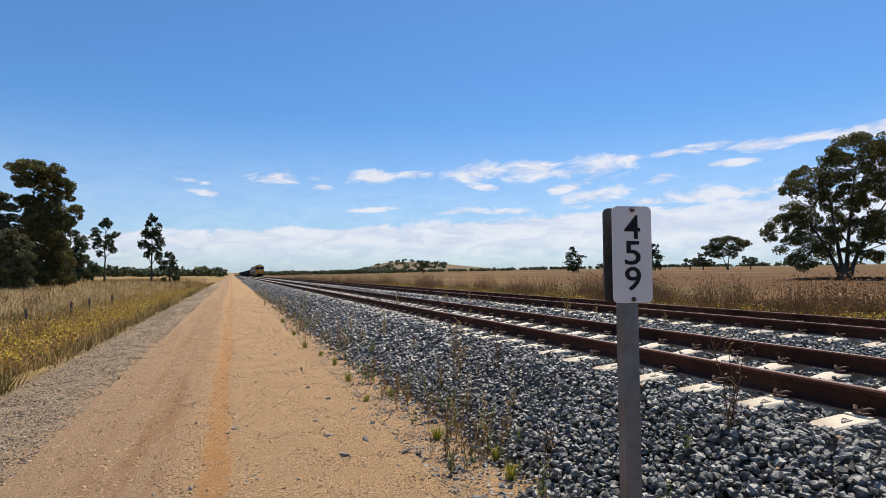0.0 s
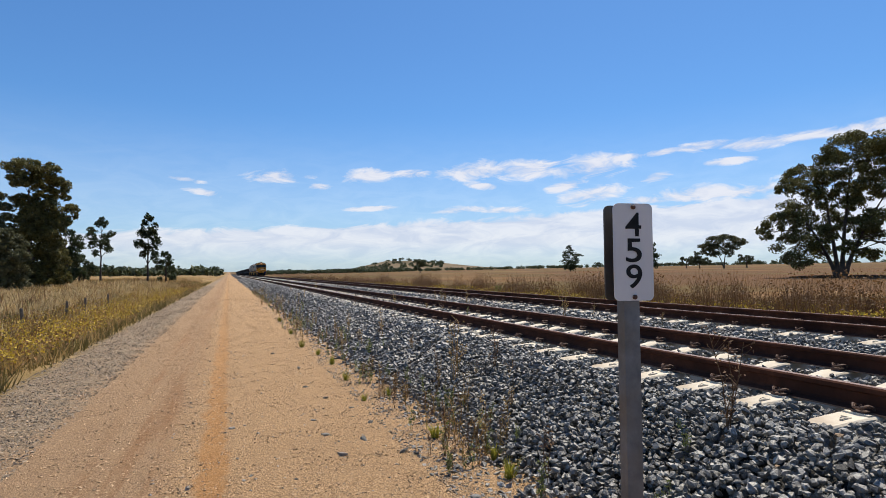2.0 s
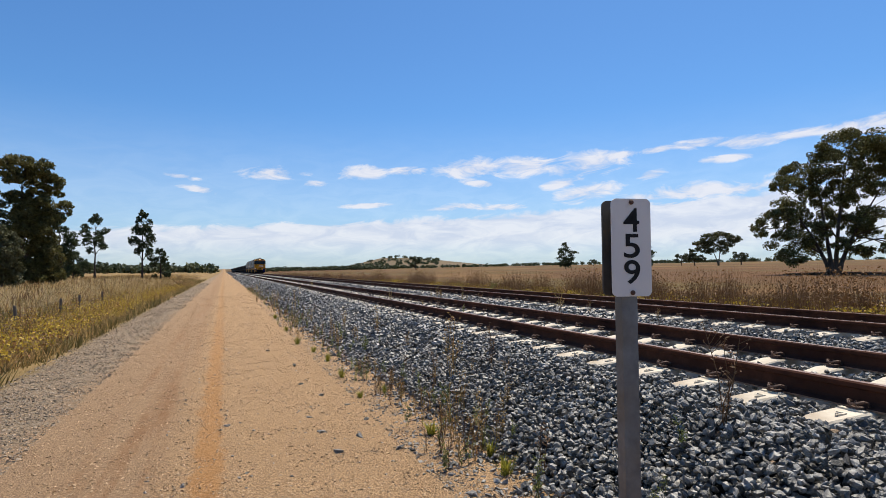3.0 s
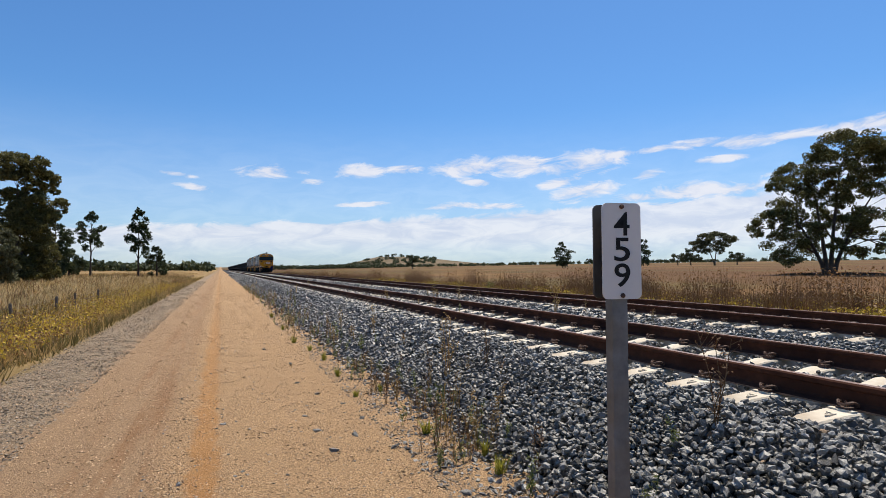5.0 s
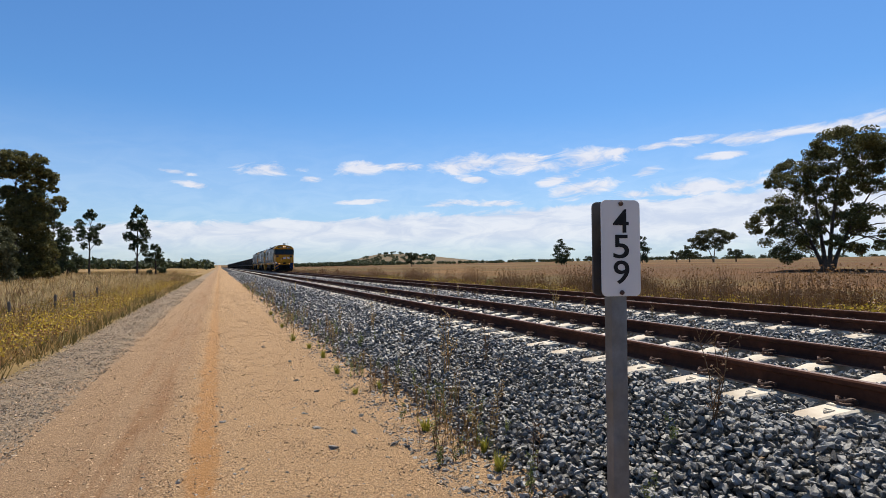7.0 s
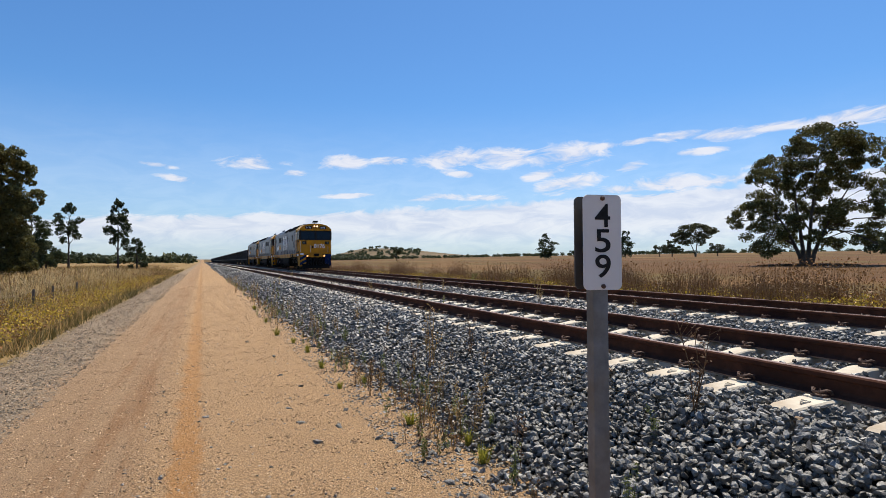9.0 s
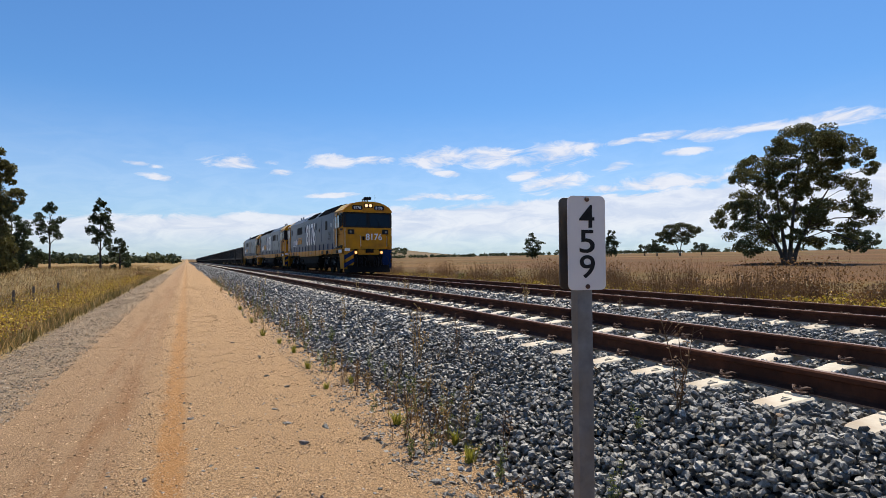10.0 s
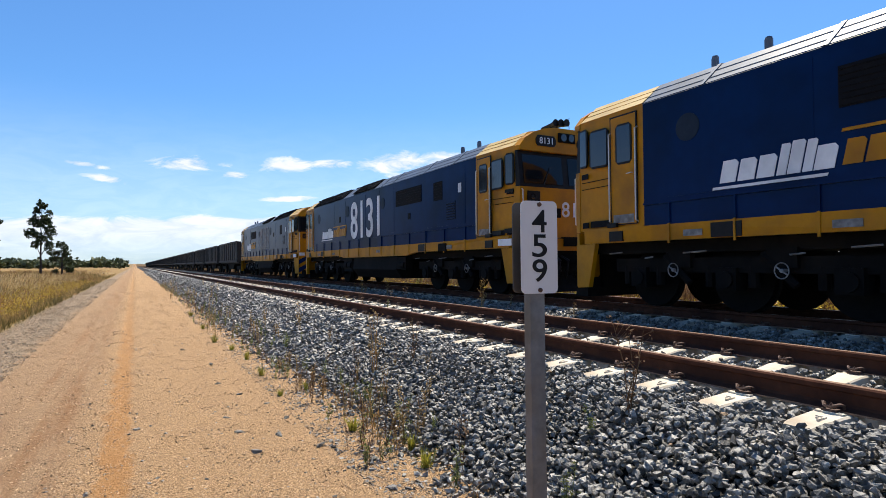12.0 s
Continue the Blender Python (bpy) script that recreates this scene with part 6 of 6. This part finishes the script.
ICO = np.array([(-1, G, 0), (1, G, 0), (-1, -G, 0), (1, -G, 0), (0, -1, G), (0, 1, G), (0, -1, -G), (0, 1, -G), (G, 0, -1), (G, 0, 1), (-G, 0, -1), (-G, 0, 1)]) / math.hypot(1, G)
ICO_FACES = np.array([(0, 11, 5), (0, 5, 1), (0, 1, 7), (0, 7, 10), (0, 10, 11), (1, 5, 9), (5, 11, 4), (11, 10, 2), (10, 7, 6), (7, 1, 8),
                      (3, 9, 4), (3, 4, 2), (3, 2, 6), (3, 6, 8), (3, 8, 9), (4, 9, 5), (2, 4, 11), (6, 2, 10), (8, 6, 7), (9, 8, 1)])
LUMPS = []
for _ in range(32):
    d = ICO * rng.uniform(0.85, 1.5, (12, 1)) * (1.35, rng.uniform(0.7, 1.0), rng.uniform(0.55, 0.8))
    n = rng.normal(size=(8, 3))
    n[0] = (rng.normal() * 0.2, rng.normal() * 0.2, 1.0)
    n[1] = (rng.normal() * 0.2, rng.normal() * 0.2, -1.0)
    n[2:, 2] *= 0.6
    n /= np.linalg.norm(n, axis=1, keepdims=True)
    for q in n:
        h = d @ q
        d = d - np.clip(h - rng.uniform(0.36, 0.7), 0, None)[:, None] * q
    LUMPS.append(d)
LUMPS = np.array(LUMPS)


def lying(n, tilt):
    """Turns about the upright axis, tilted a little: stones come to rest on their flat sides."""
    a = rng.uniform(0, 2 * math.pi, n)
    u, v = rng.normal(size=(2, n)) * tilt
    c, s = np.cos(a), np.sin(a)
    z = np.zeros(n)
    spin = np.stack([c, -s, z, s, c, z, z, z, z + 1], 1).reshape(n, 3, 3)
    cu, su, cv, sv = np.cos(u), np.sin(u), np.cos(v), np.sin(v)
    rx = np.stack([z + 1, z, z, z, cu, -su, z, su, cu], 1).reshape(n, 3, 3)
    ry = np.stack([cv, z, sv, z, z + 1, z, -sv, z, cv], 1).reshape(n, 3, 3)
    return rx @ ry @ spin


def on_bed(x, y, r):
    """Keeps stones off the sleepers' tops and out of the rails."""
    ok = np.ones(len(x), bool)
    for k, tx in enumerate(TRACKS):
        ph = np.abs(((y - PHASE - k * 0.2) / SPACING + 0.5) % 1.0 - 0.5) * SPACING
        ok &= ~((np.abs(x - tx) < 1.27) & (ph < np.where(np.abs(x - tx) > 1.05, 0.095, 0.108) + r * 0.3))
        for s in (-1, 1):
            ok &= ~(np.abs(x - tx - s * GAUGE_HALF) < 0.075 + r * 0.5)
    return ok


def stones(name, n, x0, x1, y0, y1, r0, r1, label, near=False):
    x = rng.uniform(x0, x1, n)
    y = y0 + (y1 - y0) * rng.uniform(0, 1, n)
    r = rng.uniform(r0, r1, n)
    ok = on_bed(x, y, r)
    # the toe thins out into the sand
    ok &= (x > 2.4) | (rng.uniform(0, 1, n) < np.clip((x - 1.85) / 0.6, 0, 1) ** 2.5)
    x, y, r = x[ok], y[ok], r[ok]
    z = np.maximum(ballast_z(x), np.where(x < 2.3, 0.0, -0.2)) + rng.uniform(-0.13, 0.055, len(x)) * np.clip((x - 1.85) / 0.5, 0.15, 1)
    shapes, faces = (LUMPS, ICO_FACES) if near else (SHAPES, tri)
    v = np.einsum("nij,nkj->nki", lying(len(x), 0.36), shapes[rng.integers(0, len(shapes), len(x))]) * r[:, None, None] * (1.12 if near else 0.95)
    v = v + np.stack([x, y, z], 1)[:, None, :]
    f = (faces[None] + (np.arange(len(x)) * shapes.shape[1])[:, None, None]).reshape(-1, 3)
    ob = pydata(name, v.reshape(-1, 3), f, M["stone"], ballast)
    tagged(ob, label, kind="stuff")


CHIPS = "sharp crushed basalt stones"
stones("ballast_stones", 25000, 1.85, 4.2, 1.2, 8.0, 0.015, 0.033, CHIPS, True)
stones("ballast_stones", 14000, 4.2, 8.5, 1.2, 9.0, 0.018, 0.034, CHIPS, True)
stones("ballast_stones", 28000, 1.85, 4.2, 8.0, 19.0, 0.02, 0.04, CHIPS)
stones("ballast_stones", 15000, 4.2, 8.6, 9.0, 24.0, 0.026, 0.045, CHIPS)
stones("ballast_stones", 18000, 1.85, 4.2, 19.0, 55.0, 0.03, 0.056, CHIPS)
stones("ballast_stones", 10000, 1.85, 4.2, 55.0, 150.0, 0.05, 0.1, CHIPS)
stones("ballast_stones", 8000, 4.2, 8.6, 24.0, 70.0, 0.04, 0.07, CHIPS)
stones("ballast_stones", 9000, 1.85, 4.2, -6.0, 1.2, 0.03, 0.048, CHIPS)
stones("ballast_stones", 9000, 4.2, 12.3, -6.0, 1.2, 0.035, 0.055, CHIPS)
stones("ballast_stones", 5000, 10.2, 12.3, 2.0, 30.0, 0.03, 0.05, CHIPS)
stones("ballast_stones", 4000, 8.5, 10.2, 2.0, 16.0, 0.03, 0.045, CHIPS)

# grit and pebbles lying on the sandy track
def grit(name, n, x0, x1, y0, y1, r0, r1, mat, label):
    x, y = rng.uniform(x0, x1, n), y0 * (y1 / y0) ** rng.uniform(0, 1, n)
    r = r0 + (r1 - r0) * rng.uniform(0, 1, n) ** 3
    v = np.einsum("nij,nkj->nki", turn_matrices(n), SHAPES[rng.integers(0, 24, n)]) * r[:, None, None] * (1, 1, 0.7)
    v = v + np.stack([x, y, height(x, y) + 0.1 * r], 1)[:, None, :]
    f = (tri[None] + (np.arange(n) * 8)[:, None, None]).reshape(-1, 3)
    tagged(pydata(name, v.reshape(-1, 3), f, mat), label, "gravel", kind="stuff")


grit("road_grit", 52000, -2.5, 2.1, 2.6, 40.0, 0.003, 0.012, M["grit"], "fine tan grit scattered over the sandy track")
grit("margin_gravel", 30000, -2.75, -1.45, 4.0, 80.0, 0.005, 0.018, M["gravel"], "grey gravel along the margin of the track")
grit("toe_gravel", 6000, 1.65, 2.45, 2.6, 22.0, 0.005, 0.016, M["gravel"], "small grey chips spilled from the ballast")

grit("dark_chips", 1500, -0.4, 2.1, 2.6, 45.0, 0.004, 0.016, M["stone"], "dark stone chips strewn over the sand")

grit("toe_chips", 2000, 1.65, 2.35, 2.6, 30.0, 0.006, 0.024, M["stone"], "dark basalt chips rolled off the ballast")

# single stones that can be picked out along the nearest shoulder
lumps = []
for k in range(12):
    me = bpy.data.meshes.new("stone")
    me.from_pydata([tuple(q) for q in LUMPS[k]], [], [tuple(int(i) for i in t) for t in ICO_FACES])
    me.polygons.foreach_set("use_smooth", np.zeros(len(ICO_FACES), dtype=bool))
    me.materials.append(M["stone"])
    lumps.append(me)
made = 0
while made < 280:
    x, y = random.uniform(2.35, 3.6), random.uniform(1.7, 4.6)
    s = new("stone", lumps[made % 12])
    s.parent = ballast
    if made % 47 == 5:
        s.material_slots[0].link = "OBJECT"
        s.material_slots[0].material = M["tanstone"]
    r = random.uniform(0.02, 0.034)
    s.location = (x, y, float(ballast_z(x)) + 0.02)
    s.rotation_euler = (random.gauss(0, 0.45), random.gauss(0, 0.45), random.uniform(0, 6.28))
    s.scale = (r * 1.12, r * 1.12, r * 1.12)
    made += 1
# stray stones lying on the sandy track
for x, y, r in ((1.08, 5.10, 0.045), (1.37, 5.51, 0.06), (1.06, 5.77, 0.04), (1.60, 4.99, 0.045), (1.79, 5.05, 0.03), (1.32, 7.43, 0.04), (1.17, 8.25, 0.04), (1.01, 6.39, 0.035), (0.39, 4.01, 0.04), (0.57, 4.06, 0.03),
                (1.27, 9.91, 0.04), (0.18, 6.39, 0.03), (1.50, 6.81, 0.035), (1.79, 3.80, 0.05), (1.89, 3.49, 0.045), (0.96, 11.87, 0.04), (1.58, 6.08, 0.04), (1.89, 4.43, 0.05)):
    s = new("loose_stone", lumps[int(100 * x) % 12])
    r *= 0.82
    s.location = (x, y, r * 0.25)
    s.rotation_euler = (0.2, 0.15, random.uniform(0, 6.28))
    s.scale = (r * 1.2, r, r * 0.8)
    tagged(s, "dark basalt stone lying loose on the sandy track", "stone", "loose stones")


AXLES = [w for v, _ in TRAIN[:3] for w in v.children if w.name.startswith("wheelset")]


def motions():
    """The train runs the whole time; every vehicle keeps its place in it."""
    for vehicle, back in TRAIN:
        walk(vehicle, [(0.5 * k, pose(TRACKS[1], train_y(0.5 * k) + back, RAIL_TOP)) for k in range(25)])
    # the engines' wheelsets roll: less than a quarter turn from row to row
    for w in AXLES:
        x, y, z = w.location
        walk(w, [(k / 30, pose(x, y, z, math.degrees((train_y(k / 30) - train_y(0)) / 0.515))) for k in range(361)])


motions()
